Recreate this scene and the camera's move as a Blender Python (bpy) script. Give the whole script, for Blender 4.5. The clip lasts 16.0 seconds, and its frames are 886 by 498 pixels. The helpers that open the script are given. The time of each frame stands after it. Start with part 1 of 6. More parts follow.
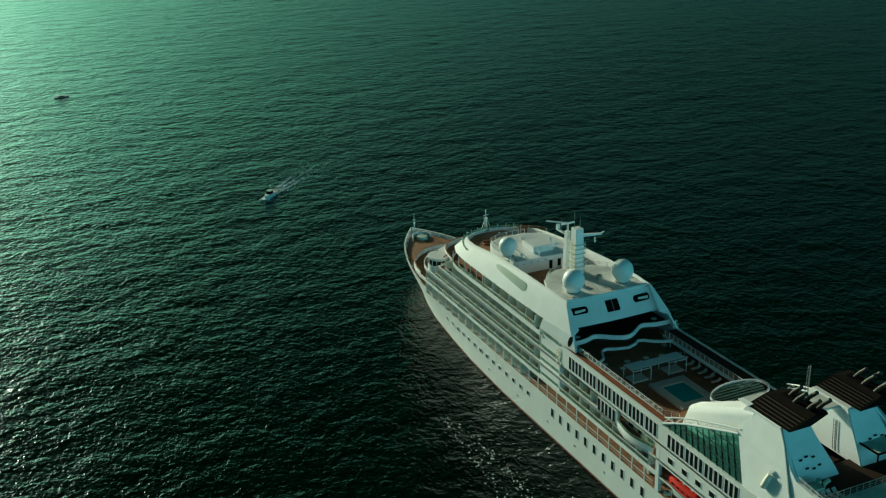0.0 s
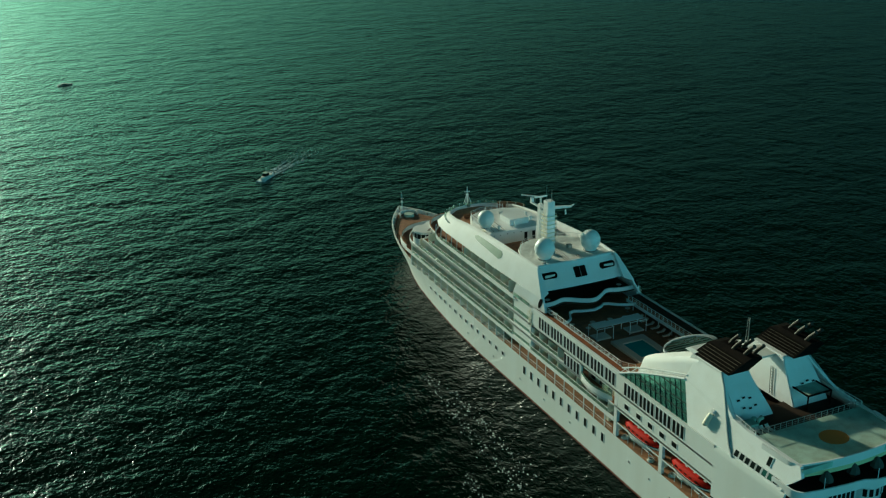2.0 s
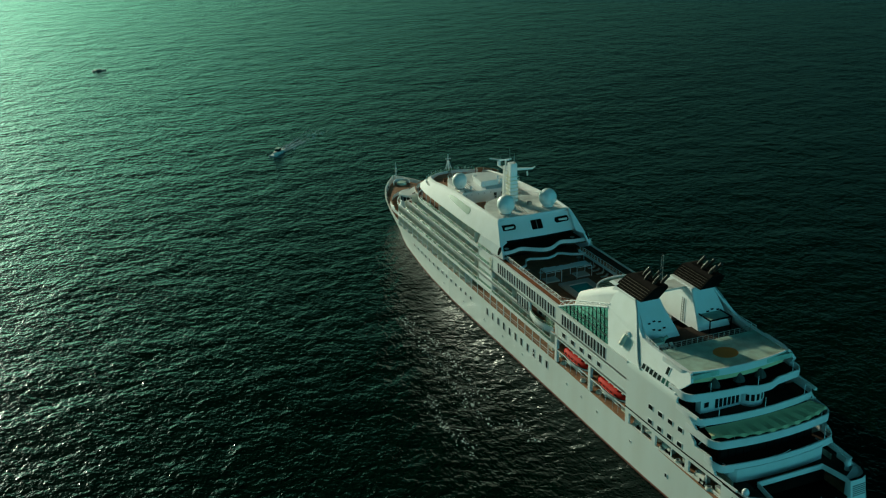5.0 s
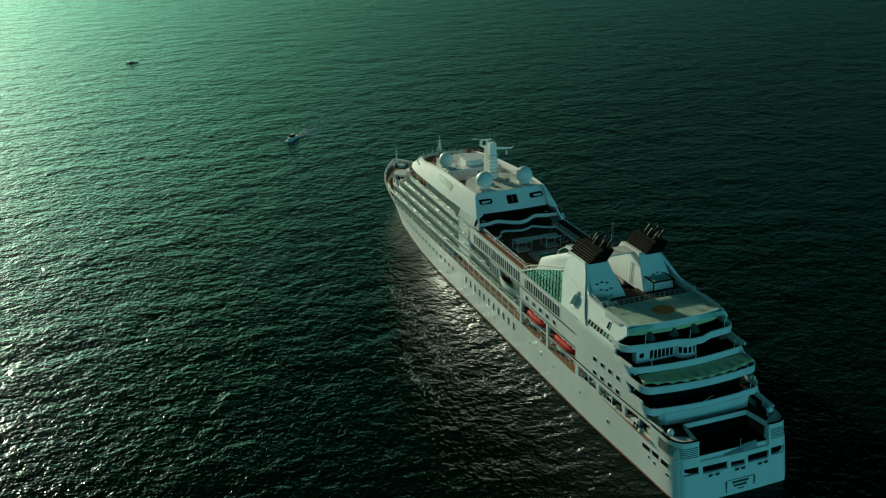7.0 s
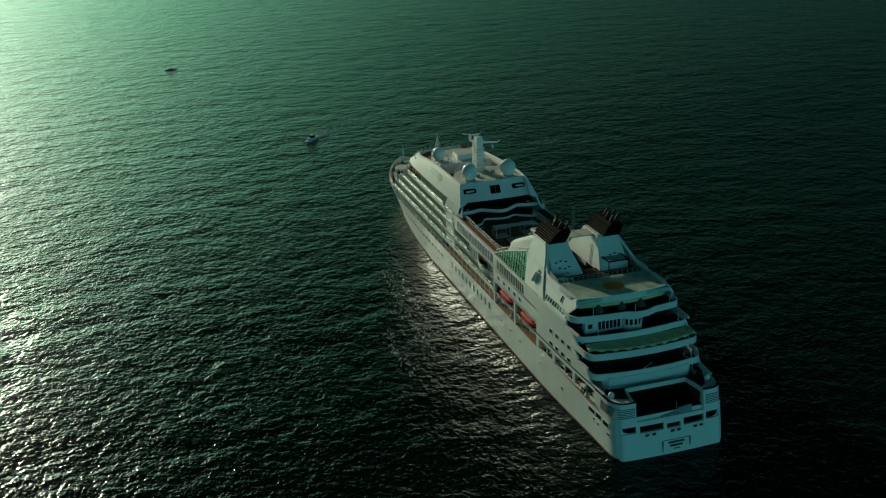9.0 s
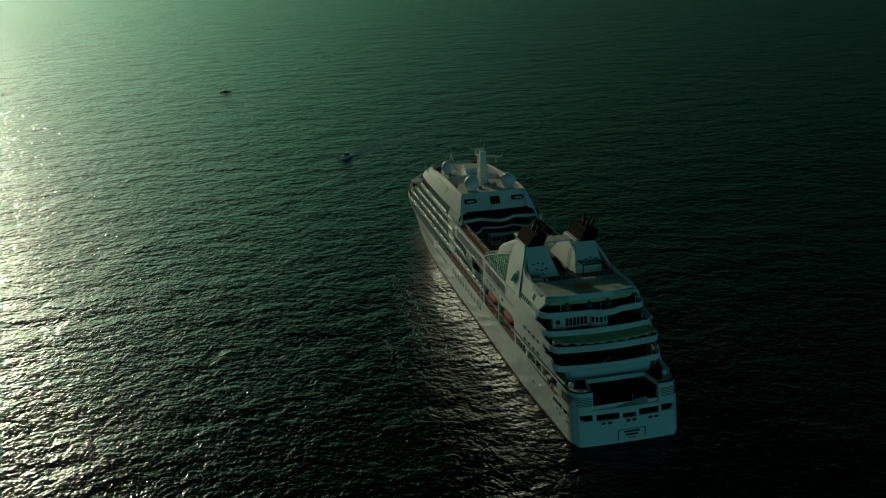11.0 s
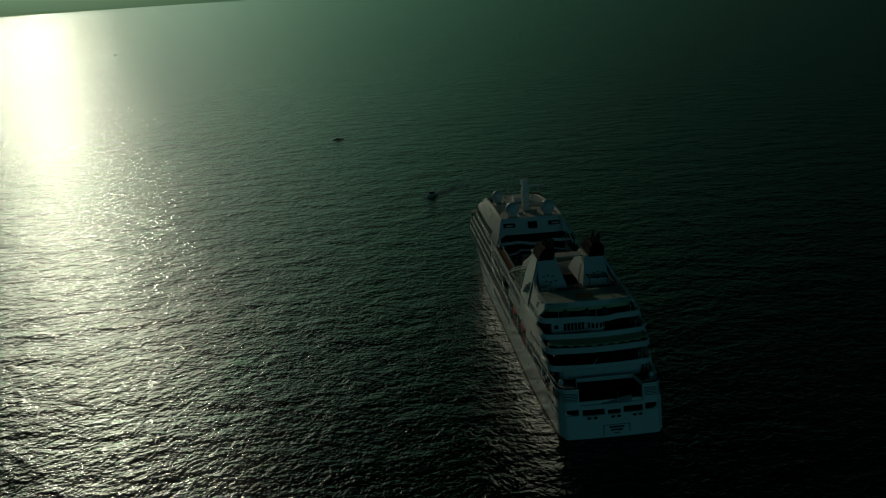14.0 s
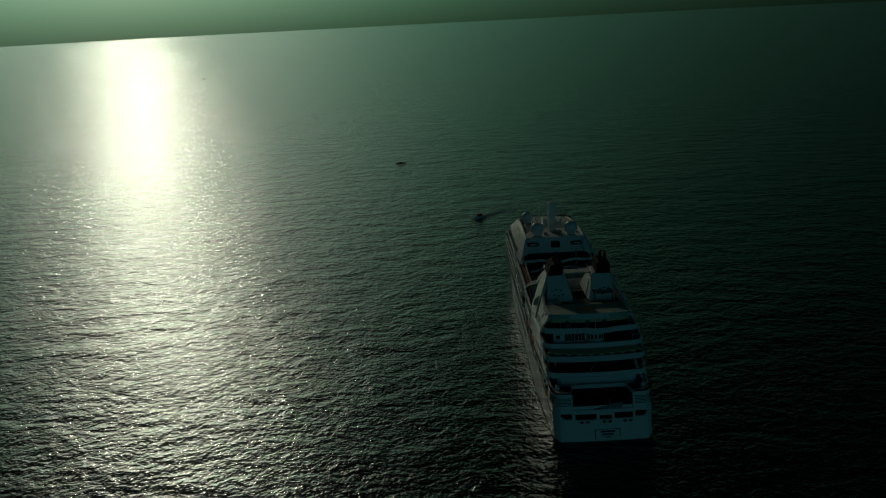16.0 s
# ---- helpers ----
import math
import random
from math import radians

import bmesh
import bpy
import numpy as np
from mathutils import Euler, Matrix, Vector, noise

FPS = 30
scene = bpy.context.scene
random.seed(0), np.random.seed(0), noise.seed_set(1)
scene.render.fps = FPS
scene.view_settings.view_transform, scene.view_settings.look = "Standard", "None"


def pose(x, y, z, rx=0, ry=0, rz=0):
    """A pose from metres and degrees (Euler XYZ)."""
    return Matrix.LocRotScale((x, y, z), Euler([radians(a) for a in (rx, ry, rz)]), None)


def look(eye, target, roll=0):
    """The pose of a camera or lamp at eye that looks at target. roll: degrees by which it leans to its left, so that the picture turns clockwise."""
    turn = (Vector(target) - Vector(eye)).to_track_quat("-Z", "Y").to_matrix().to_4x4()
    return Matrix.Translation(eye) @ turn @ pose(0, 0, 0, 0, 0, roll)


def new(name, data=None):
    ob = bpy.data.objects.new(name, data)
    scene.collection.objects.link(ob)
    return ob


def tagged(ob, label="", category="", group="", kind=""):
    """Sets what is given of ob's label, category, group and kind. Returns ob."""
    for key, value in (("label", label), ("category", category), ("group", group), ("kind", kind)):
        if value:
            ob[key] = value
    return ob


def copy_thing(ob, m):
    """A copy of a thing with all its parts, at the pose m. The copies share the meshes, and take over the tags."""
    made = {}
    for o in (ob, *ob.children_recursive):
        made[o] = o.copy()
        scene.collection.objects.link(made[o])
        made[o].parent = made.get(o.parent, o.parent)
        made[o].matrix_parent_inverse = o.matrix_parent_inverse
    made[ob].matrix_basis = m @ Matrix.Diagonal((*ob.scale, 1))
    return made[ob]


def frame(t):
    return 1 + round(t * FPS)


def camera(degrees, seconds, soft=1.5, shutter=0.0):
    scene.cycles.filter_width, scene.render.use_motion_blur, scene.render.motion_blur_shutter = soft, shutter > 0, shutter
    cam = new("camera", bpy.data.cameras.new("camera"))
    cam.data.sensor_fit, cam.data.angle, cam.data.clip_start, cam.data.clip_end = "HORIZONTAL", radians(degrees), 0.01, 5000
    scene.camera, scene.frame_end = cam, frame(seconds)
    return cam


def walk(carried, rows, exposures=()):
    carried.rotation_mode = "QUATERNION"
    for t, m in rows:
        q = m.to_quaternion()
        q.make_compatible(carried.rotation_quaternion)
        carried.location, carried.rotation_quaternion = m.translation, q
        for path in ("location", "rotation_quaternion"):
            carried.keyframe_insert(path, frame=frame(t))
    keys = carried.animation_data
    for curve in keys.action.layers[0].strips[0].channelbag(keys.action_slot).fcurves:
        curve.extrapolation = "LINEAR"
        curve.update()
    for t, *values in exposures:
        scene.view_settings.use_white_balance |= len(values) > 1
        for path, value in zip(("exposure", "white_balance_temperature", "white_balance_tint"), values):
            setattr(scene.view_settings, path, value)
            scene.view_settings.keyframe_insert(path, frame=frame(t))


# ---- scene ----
FOV = 44.51
PATH = [  # seconds, x, y, z, yaw to the left, pitch, roll
    (0.0, -103.86, -158.15, 107.38, -23.974, -20.758, -1.667),
    (0.5, -105.21, -162.35, 107.51, -23.985, -20.769, -1.510),
    (1.0, -106.61, -166.83, 107.72, -24.043, -20.790, -1.340),
    (1.5, -107.79, -171.29, 107.96, -24.163, -20.841, -1.211),
    (2.0, -108.63, -176.03, 108.18, -24.170, -20.906, -1.206),
    (2.5, -109.27, -181.17, 108.45, -23.908, -20.965, -1.325),
    (3.0, -109.61, -186.74, 108.71, -23.509, -20.988, -1.433),
    (3.5, -109.53, -192.42, 108.88, -23.119, -21.009, -1.471),
    (4.0, -109.25, -198.34, 109.12, -22.761, -21.029, -1.508),
    (6.5, -103.56, -229.48, 110.04, -20.302, -21.010, -1.712),
    (7.0, -101.54, -235.58, 109.89, -19.515, -20.977, -1.839),
    (7.5, -99.29, -241.59, 109.66, -18.737, -20.930, -1.900),
    (8.0, -96.81, -247.78, 109.53, -17.937, -20.838, -2.036),
    (8.5, -94.17, -253.98, 109.56, -17.148, -20.592, -2.250),
    (9.0, -91.32, -260.38, 109.59, -16.400, -20.193, -2.470),
    (11.5, -73.79, -289.30, 106.64, -11.142, -17.685, -2.273),
    (12.0, -69.28, -294.61, 105.59, -9.682, -17.072, -2.581),
    (12.5, -64.64, -299.77, 104.62, -8.230, -16.464, -2.840),
    (13.0, -59.95, -304.92, 103.73, -6.854, -15.843, -3.117),
    (13.5, -55.35, -310.08, 102.95, -5.509, -15.241, -3.386),
    (14.0, -50.93, -315.33, 102.30, -4.250, -14.687, -3.678),
    (14.5, -46.65, -320.53, 102.10, -3.059, -14.247, -3.583),
    (15.0, -42.50, -325.69, 102.14, -1.935, -13.792, -3.309),
    (15.5, -38.50, -330.85, 102.12, -0.822, -13.385, -3.138),
    (16.0, -34.53, -336.02, 102.11, 0.226, -12.922, -2.983),
]
EXPOSURES = [(0.0, -0.05, 6250, -13), (5.0, -0.2, 6300, -13), (8.0, -0.62, 6500, -13), (9.2, -1.05, 6700, -12), (11.4, -2.45, 7000, -11), (12.6, -3.45, 7000, -9), (14.0, -3.75, 6650, -6), (16.0, -3.85, 6400, -4)]
cam = camera(FOV, 16.0, 1.2)
walk(cam, [(t, pose(x, y, z, 90 + pitch, 0, yaw) @ pose(0, 0, 0, 0, 0, roll)) for t, x, y, z, yaw, pitch, roll in PATH], EXPOSURES)

# ---- light ----
SUN_AZ, SUN_EL = -15.2, 15.0      # degrees: azimuth from the bow (minus: to port), height
to_sun = Vector((math.sin(radians(SUN_AZ)) * math.cos(radians(SUN_EL)),
                 math.cos(radians(SUN_AZ)) * math.cos(radians(SUN_EL)), math.sin(radians(SUN_EL))))
world = bpy.data.worlds.new("sky")
scene.world = world
world.use_nodes = True
wn = world.node_tree
back = wn.nodes["Background"]
sky = wn.nodes.new("ShaderNodeTexSky")
sky.sky_type, sky.sun_disc = "NISHITA", False
sky.sun_elevation, sky.sun_rotation = radians(SUN_EL), radians(SUN_AZ)
sky.air_density, sky.dust_density, sky.ozone_density = 0.7, 8.0, 3.0
cast = wn.nodes.new("ShaderNodeMix")        # the teal cast of the hazy air
cast.data_type, cast.blend_type = "RGBA", "MULTIPLY"
cast.inputs["Factor"].default_value = 1.0
tint = wn.nodes.new("ShaderNodeMix")        # greyer round the sun, cyan away from it
tint.data_type = "RGBA"
tint.inputs["A"].default_value, tint.inputs["B"].default_value = (0.42, 1.0, 0.80, 1), (0.36, 0.98, 0.80, 1)
way_up, lift = wn.nodes.new("ShaderNodeTexCoord"), wn.nodes.new("ShaderNodeMapping")
lift.inputs["Location"].default_value = (0, 0, 0.06)   # haze hides the true horizon
wn.links.new(way_up.outputs["Generated"], lift.inputs["Vector"])
wn.links.new(lift.outputs[0], sky.inputs["Vector"])
wn.links.new(sky.outputs[0], cast.inputs["A"])
wn.links.new(cast.outputs["Result"], back.inputs[0])
# haze scatters forward: the sky glows round the sun and falls off away from it
near_sun = wn.nodes.new("ShaderNodeVectorMath")
near_sun.operation = "DOT_PRODUCT"
near_sun.inputs[1].default_value = to_sun
wn.links.new(way_up.outputs["Generated"], near_sun.inputs[0])
above = wn.nodes.new("ShaderNodeMath")
above.operation = "MAXIMUM"
above.inputs[1].default_value = 0.0
wn.links.new(near_sun.outputs["Value"], above.inputs[0])
fall = wn.nodes.new("ShaderNodeMath")
fall.operation = "POWER"
fall.inputs[1].default_value = 10.0
wn.links.new(above.outputs[0], fall.inputs[0])
turn_warm = wn.nodes.new("ShaderNodeMapRange")
turn_warm.inputs["From Min"].default_value, turn_warm.inputs["From Max"].default_value = -0.2, 1.0
wn.links.new(near_sun.outputs["Value"], turn_warm.inputs["Value"])
wn.links.new(turn_warm.outputs["Result"], tint.inputs["Factor"])
glow = wn.nodes.new("ShaderNodeMath")
glow.operation = "MULTIPLY_ADD"
glow.inputs[1].default_value = 0.0165
opposite = wn.nodes.new("ShaderNodeMapRange")     # bluer sky opposite the sun, brightened as fill for the shaded faces
opposite.inputs["From Min"].default_value, opposite.inputs["From Max"].default_value = 0.4, -0.8
opposite.inputs["To Min"].default_value, opposite.inputs["To Max"].default_value = 0.0155, 0.30
wn.links.new(near_sun.outputs["Value"], opposite.inputs["Value"])
height = wn.nodes.new("ShaderNodeSeparateXYZ")
wn.links.new(way_up.outputs["Generated"], height.inputs[0])
low_sky = wn.nodes.new("ShaderNodeMapRange")       # haze lies low: brighter near the horizon than overhead
low_sky.interpolation_type = "SMOOTHSTEP"
low_sky.inputs["From Min"].default_value, low_sky.inputs["From Max"].default_value = 0.0, 0.44
low_sky.inputs["To Min"].default_value, low_sky.inputs["To Max"].default_value = 5.4, 0.17
wn.links.new(height.outputs["Z"], low_sky.inputs["Value"])
veil = wn.nodes.new("ShaderNodeMath")
veil.operation = "MULTIPLY"
wn.links.new(opposite.outputs["Result"], glow.inputs[2])
wn.links.new(glow.outputs[0], veil.inputs[0])
wn.links.new(low_sky.outputs["Result"], veil.inputs[1])
wn.links.new(fall.outputs[0], glow.inputs[0])
halo_fall = wn.nodes.new("ShaderNodeMath")         # bright halo of the hazy sun
halo_fall.operation = "POWER"
halo_fall.inputs[1].default_value = 80.0
wn.links.new(above.outputs[0], halo_fall.inputs[0])
halo = wn.nodes.new("ShaderNodeMath")
halo.operation = "MULTIPLY_ADD"
halo.inputs[1].default_value = 0.2
wn.links.new(halo_fall.outputs[0], halo.inputs[0])
wn.links.new(veil.outputs[0], halo.inputs[2])
wn.links.new(halo.outputs[0], back.inputs[1])
sun_tint = wn.nodes.new("ShaderNodeMix")
sun_tint.data_type = "RGBA"
sun_tint.inputs["B"].default_value = (0.94, 0.89, 0.96, 1)
grey_fall = wn.nodes.new("ShaderNodeMath")
grey_fall.operation = "POWER"
grey_fall.inputs[1].default_value = 36.0
wn.links.new(above.outputs[0], grey_fall.inputs[0])
wn.links.new(grey_fall.outputs[0], sun_tint.inputs["Factor"])
wn.links.new(tint.outputs["Result"], sun_tint.inputs["A"])
wn.links.new(sun_tint.outputs["Result"], cast.inputs["B"])
sun = new("sun", bpy.data.lights.new("sun", "SUN"))
sun.data.energy, sun.data.angle, sun.data.color = 3.5, radians(1.0), (1.0, 0.92, 0.74)
sun.matrix_world = look(to_sun * 400, (0, 0, 0))


# ---- materials ----
def material(name, color, rough=0.5, metal=0.0, spots=None, scale=0.6, amount=0.25, fine=6.0, bump=0.0, streak=False, trans=0.0, spec=0.5):
    """A surface whose colour wanders between color and spots at two sizes, with optional vertical streaks and fine relief."""
    m = bpy.data.materials.new(name)
    m.use_nodes = True
    nodes, links = m.node_tree.nodes, m.node_tree.links
    b = nodes["Principled BSDF"]
    b.inputs["Roughness"].default_value, b.inputs["Metallic"].default_value = rough, metal
    b.inputs["Specular IOR Level"].default_value = spec
    b.inputs["Transmission Weight"].default_value = trans
    spots = spots or tuple(c * 0.62 for c in color)
    place = nodes.new("ShaderNodeNewGeometry")
    stretch = nodes.new("ShaderNodeMapping")
    stretch.inputs["Scale"].default_value = (1, 1, 0.12) if streak else (1, 1, 1)
    links.new(place.outputs["Position"], stretch.inputs["Vector"])
    big, small = nodes.new("ShaderNodeTexNoise"), nodes.new("ShaderNodeTexNoise")
    big.inputs["Scale"].default_value, big.inputs["Detail"].default_value = scale, 5.0
    small.inputs["Scale"].default_value, small.inputs["Detail"].default_value = fine, 4.0
    links.new(stretch.outputs[0], big.inputs["Vector"])
    links.new(place.outputs["Position"], small.inputs["Vector"])
    both = nodes.new("ShaderNodeMath")
    both.operation = "MULTIPLY_ADD"
    both.inputs[1].default_value = 0.35
    links.new(small.outputs["Fac"], both.inputs[0])
    links.new(big.outputs["Fac"], both.inputs[2])
    ramp = nodes.new("ShaderNodeMapRange")
    ramp.inputs["From Min"].default_value, ramp.inputs["From Max"].default_value = 0.55, 0.95
    ramp.inputs["To Max"].default_value = amount
    links.new(both.outputs[0], ramp.inputs["Value"])
    mix = nodes.new("ShaderNodeMix")
    mix.data_type = "RGBA"
    mix.inputs["A"].default_value, mix.inputs["B"].default_value = (*color, 1), (*spots, 1)
    links.new(ramp.outputs["Result"], mix.inputs["Factor"])
    links.new(mix.outputs["Result"], b.inputs["Base Color"])
    if bump:
        relief = nodes.new("ShaderNodeBump")
        relief.inputs["Strength"].default_value, relief.inputs["Distance"].default_value = 0.6, bump
        links.new(small.outputs["Fac"], relief.inputs["Height"])
        links.new(relief.outputs["Normal"], b.inputs["Normal"])
    return m


WHITE = material("white_paint", (0.78, 0.78, 0.77), 0.42, spec=0.42, spots=(0.62, 0.60, 0.54), scale=0.25, amount=0.45)
MATTWHITE = material("matt_white_paint", (0.78, 0.78, 0.77), 0.6, spec=0.08, spots=(0.62, 0.60, 0.54), scale=0.25, amount=0.45)
HULL = material("hull_paint", (0.78, 0.79, 0.76), 0.2, spec=0.45, spots=(0.56, 0.50, 0.40), scale=0.22, amount=0.25, streak=True)
# the flat side is kept glossy, the bow dulled to keep its glare off the water
hull_nodes, hull_links = HULL.node_tree.nodes, HULL.node_tree.links
hull_place, hull_axes = hull_nodes.new("ShaderNodeNewGeometry"), hull_nodes.new("ShaderNodeSeparateXYZ")
hull_links.new(hull_place.outputs["Position"], hull_axes.inputs[0])
for socket, side_value, bow_value in (("Roughness", 0.2, 0.6), ("Specular IOR Level", 0.42, 0.06)):
    dulling = hull_nodes.new("ShaderNodeMapRange")
    dulling.interpolation_type = "SMOOTHSTEP"
    dulling.inputs["From Min"].default_value, dulling.inputs["From Max"].default_value = 14.0, 42.0
    dulling.inputs["To Min"].default_value, dulling.inputs["To Max"].default_value = side_value, bow_value
    hull_links.new(hull_axes.outputs["Y"], dulling.inputs["Value"])
    hull_links.new(dulling.outputs["Result"], hull_nodes["Principled BSDF"].inputs[socket])
ROOF = material("weathered_white_deck", (0.68, 0.68, 0.64), 0.6, spots=(0.40, 0.38, 0.33), scale=0.5, amount=0.7)
RED = material("red_bottom_paint", (0.16, 0.035, 0.022), 0.6)
TEAK = material("teak", (0.34, 0.155, 0.07), 0.6, spots=(0.12, 0.055, 0.03), scale=0.8, amount=0.8, fine=9, bump=0.01)
RUBBER = material("red_brown_track", (0.30, 0.10, 0.04), 0.8, spec=0.1, spots=(0.15, 0.05, 0.025), scale=0.7, amount=0.6)
# pale floor colour chosen to bounce light up into the balconies
BOUNCEFLOOR = material("pale_bounce_floor", (0.58, 0.54, 0.46), 0.6, spots=(0.36, 0.32, 0.26), scale=0.7, amount=0.6, spec=0.2)
# teak with its colour darkened to stand in for shade on sheltered decks
SHADEDECK = material("shade_darkened_teak", (0.045, 0.028, 0.019), 0.75, amount=0.6, spec=0.1)
GREYDECK = material("painted_grey_green_deck", (0.46, 0.60, 0.50), 0.7, spec=0.2, spots=(0.26, 0.28, 0.21), scale=0.45, amount=0.8)
ORANGE = material("faded_orange_paint", (0.60, 0.20, 0.03), 0.6)
GLASS = material("dark_glass", (0.007, 0.010, 0.009), 0.28, amount=0.2, spec=0.14)
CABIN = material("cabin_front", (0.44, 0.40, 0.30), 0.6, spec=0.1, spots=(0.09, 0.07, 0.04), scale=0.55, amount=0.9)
GREENGLASS = material("green_tinted_glass", (0.20, 0.48, 0.39), 0.05, amount=0.2, trans=0.92)
OVALGLASS = material("grey_green_glass", (0.19, 0.25, 0.19), 0.4, amount=0.4, spec=0.15)
RAILGLASS = material("balcony_glass", (0.56, 0.76, 0.64), 0.06, amount=0.3, trans=0.85)
FRAME = material("dark_green_frame", (0.02, 0.05, 0.04), 0.6, spec=0.08)
SLAT = material("pale_green_slat", (0.30, 0.38, 0.28), 0.6, spec=0.2, amount=0.5)
BLACK = material("sooty_black_paint", (0.006, 0.005, 0.0045), 0.8, spots=(0.016, 0.011, 0.008), amount=0.7, spec=0.02)
SOOT = material("brown_sooty_steel", (0.13, 0.10, 0.075), 0.45, spots=(0.03, 0.022, 0.015), amount=0.7, spec=0.4)
STEEL = material("stainless_pipe", (0.55, 0.5, 0.45), 0.3, metal=0.9, amount=0.5)
PIPE = material("heat_stained_pipe", (0.025, 0.018, 0.015), 0.5, metal=0.2, spots=(0.12, 0.09, 0.06), amount=0.6)
DOME = material("radome_shell", (0.74, 0.76, 0.74), 0.45, amount=0.2)
BOATRED = material("lifeboat_red_cover", (0.52, 0.014, 0.007), 0.6, amount=0.4, spec=0.06)
CANVAS = material("cream_green_awning", (0.64, 0.62, 0.34), 0.8, amount=0.4)
# grey canvas, darkened further for the shade under the terrace above
DRAPE = material("shade_darkened_grey_canvas", (0.08, 0.085, 0.075), 0.9, amount=0.5, spec=0.05)
POOL = material("pool_water", (0.06, 0.42, 0.44), 0.06, amount=0.3, fine=2.5, bump=0.03)
MACHINE = material("grey_machinery", (0.28, 0.27, 0.24), 0.5, amount=0.8)
LETTER = material("dark_lettering", (0.05, 0.06, 0.06), 0.5)
WOOD = material("varnished_furniture", (0.20, 0.09, 0.04), 0.45)
CUSHION = material("pale_cushion", (0.62, 0.60, 0.54), 0.8)
FOAM = material("sea_foam", (0.72, 0.76, 0.74), 0.7, amount=0.5, bump=0.05)
EDGE = material("blue_grey_edge_paint", (0.34, 0.38, 0.38), 0.6, spec=0.1)
CREAM = material("cream_inner_paint", (0.74, 0.70, 0.56), 0.5, spots=(0.50, 0.44, 0.30), amount=0.5)

# sea: clear deep green water under wind waves at three sizes
SEA = bpy.data.materials.new("sea_water")
SEA.use_nodes = True
sn, sl = SEA.node_tree.nodes, SEA.node_tree.links
water_bsdf = sn["Principled BSDF"]
water_bsdf.inputs["Base Color"].default_value = (0.001, 0.007, 0.004, 1)
water_bsdf.inputs["Roughness"].default_value = 0.11
water_bsdf.inputs["Specular IOR Level"].default_value = 0.15
water_bsdf.inputs["Specular Tint"].default_value = (0.84, 1.0, 0.90, 1)
water_bsdf.inputs["IOR"].default_value = 1.33
geo = sn.new("ShaderNodeNewGeometry")
previous = None
for size, height, detail, heading, squash in ((0.030, 0.5, 1.0, -14, 0.6), (0.10, 0.72, 2.0, 8, 0.75), (0.30, 0.45, 2.0, -10, 1.05), (0.8, 0.19, 1.5, 14, 1.35), (2.3, 0.035, 0.5, -10, 1.4)):
    turned = sn.new("ShaderNodeMapping")
    turned.inputs["Rotation"].default_value = (0, 0, radians(heading))
    turned.inputs["Scale"].default_value = (squash, 1.0, 1.0)
    sl.new(geo.outputs["Position"], turned.inputs["Vector"])
    wave = sn.new("ShaderNodeTexNoise")
    wave.inputs["Scale"].default_value, wave.inputs["Detail"].default_value = size, detail
    wave.inputs["Distortion"].default_value = 0.5
    sl.new(turned.outputs[0], wave.inputs["Vector"])
    relief = sn.new("ShaderNodeBump")
    relief.inputs["Strength"].default_value, relief.inputs["Distance"].default_value = 1.0, height
    sl.new(wave.outputs["Fac"], relief.inputs["Height"])
    if previous:
        sl.new(previous.outputs["Normal"], relief.inputs["Normal"])
    previous = relief
sl.new(previous.outputs["Normal"], water_bsdf.inputs["Normal"])


# ---- mesh tools ----
def box(bm, x0, x1, y0, y1, z0, z1):
    v = [bm.verts.new((x, y, z)) for z in (z0, z1) for x, y in ((x0, y0), (x1, y0), (x1, y1), (x0, y1))]
    for f in ((3, 2, 1, 0), (4, 5, 6, 7), (0, 1, 5, 4), (1, 2, 6, 5), (2, 3, 7, 6), (3, 0, 4, 7)):
        bm.faces.new([v[i] for i in f])


def loft(bm, rings, caps=True, closed=True, index=None):
    """Skin over rings with the same count of points."""
    rows = [[bm.verts.new(p) for p in ring] for ring in rings]
    n = len(rows[0])
    for a, b in zip(rows, rows[1:]):
        for i in range(n if closed else n - 1):
            f = bm.faces.new((a[i], a[(i + 1) % n], b[(i + 1) % n], b[i]))
            if index:
                f.material_index = index(f)
    if caps:
        bm.faces.new(rows[0][::-1])
        bm.faces.new(rows[-1])


def prism(bm, outline, z0, z1):
    loft(bm, [[(x, y, z0) for x, y in outline], [(x, y, z1) for x, y in outline]])


def tube(bm, points, r, sides=6, r2=None):
    """A round bar along points, r at its start to r2 at its end."""
    pts = [Vector(p) for p in points]
    rings = []
    for i, p in enumerate(pts):
        d = (pts[min(i + 1, len(pts) - 1)] - pts[max(i - 1, 0)]).normalized()
        a = d.orthogonal().normalized() if abs(d.z) > 0.95 else d.cross(Vector((0, 0, 1))).normalized()
        b = d.cross(a)
        rr = r + ((r2 if r2 is not None else r) - r) * i / max(1, len(pts) - 1)
        rings.append([p + (a * math.cos(k * 2 * math.pi / sides) + b * math.sin(k * 2 * math.pi / sides)) * rr for k in range(sides)])
    loft(bm, rings)


def ball(bm, c, r, zscale=1.0, u=28, v=16):
    bmesh.ops.create_uvsphere(bm, u_segments=u, v_segments=v, radius=1, matrix=Matrix.LocRotScale(c, None, (r, r, r * zscale)))


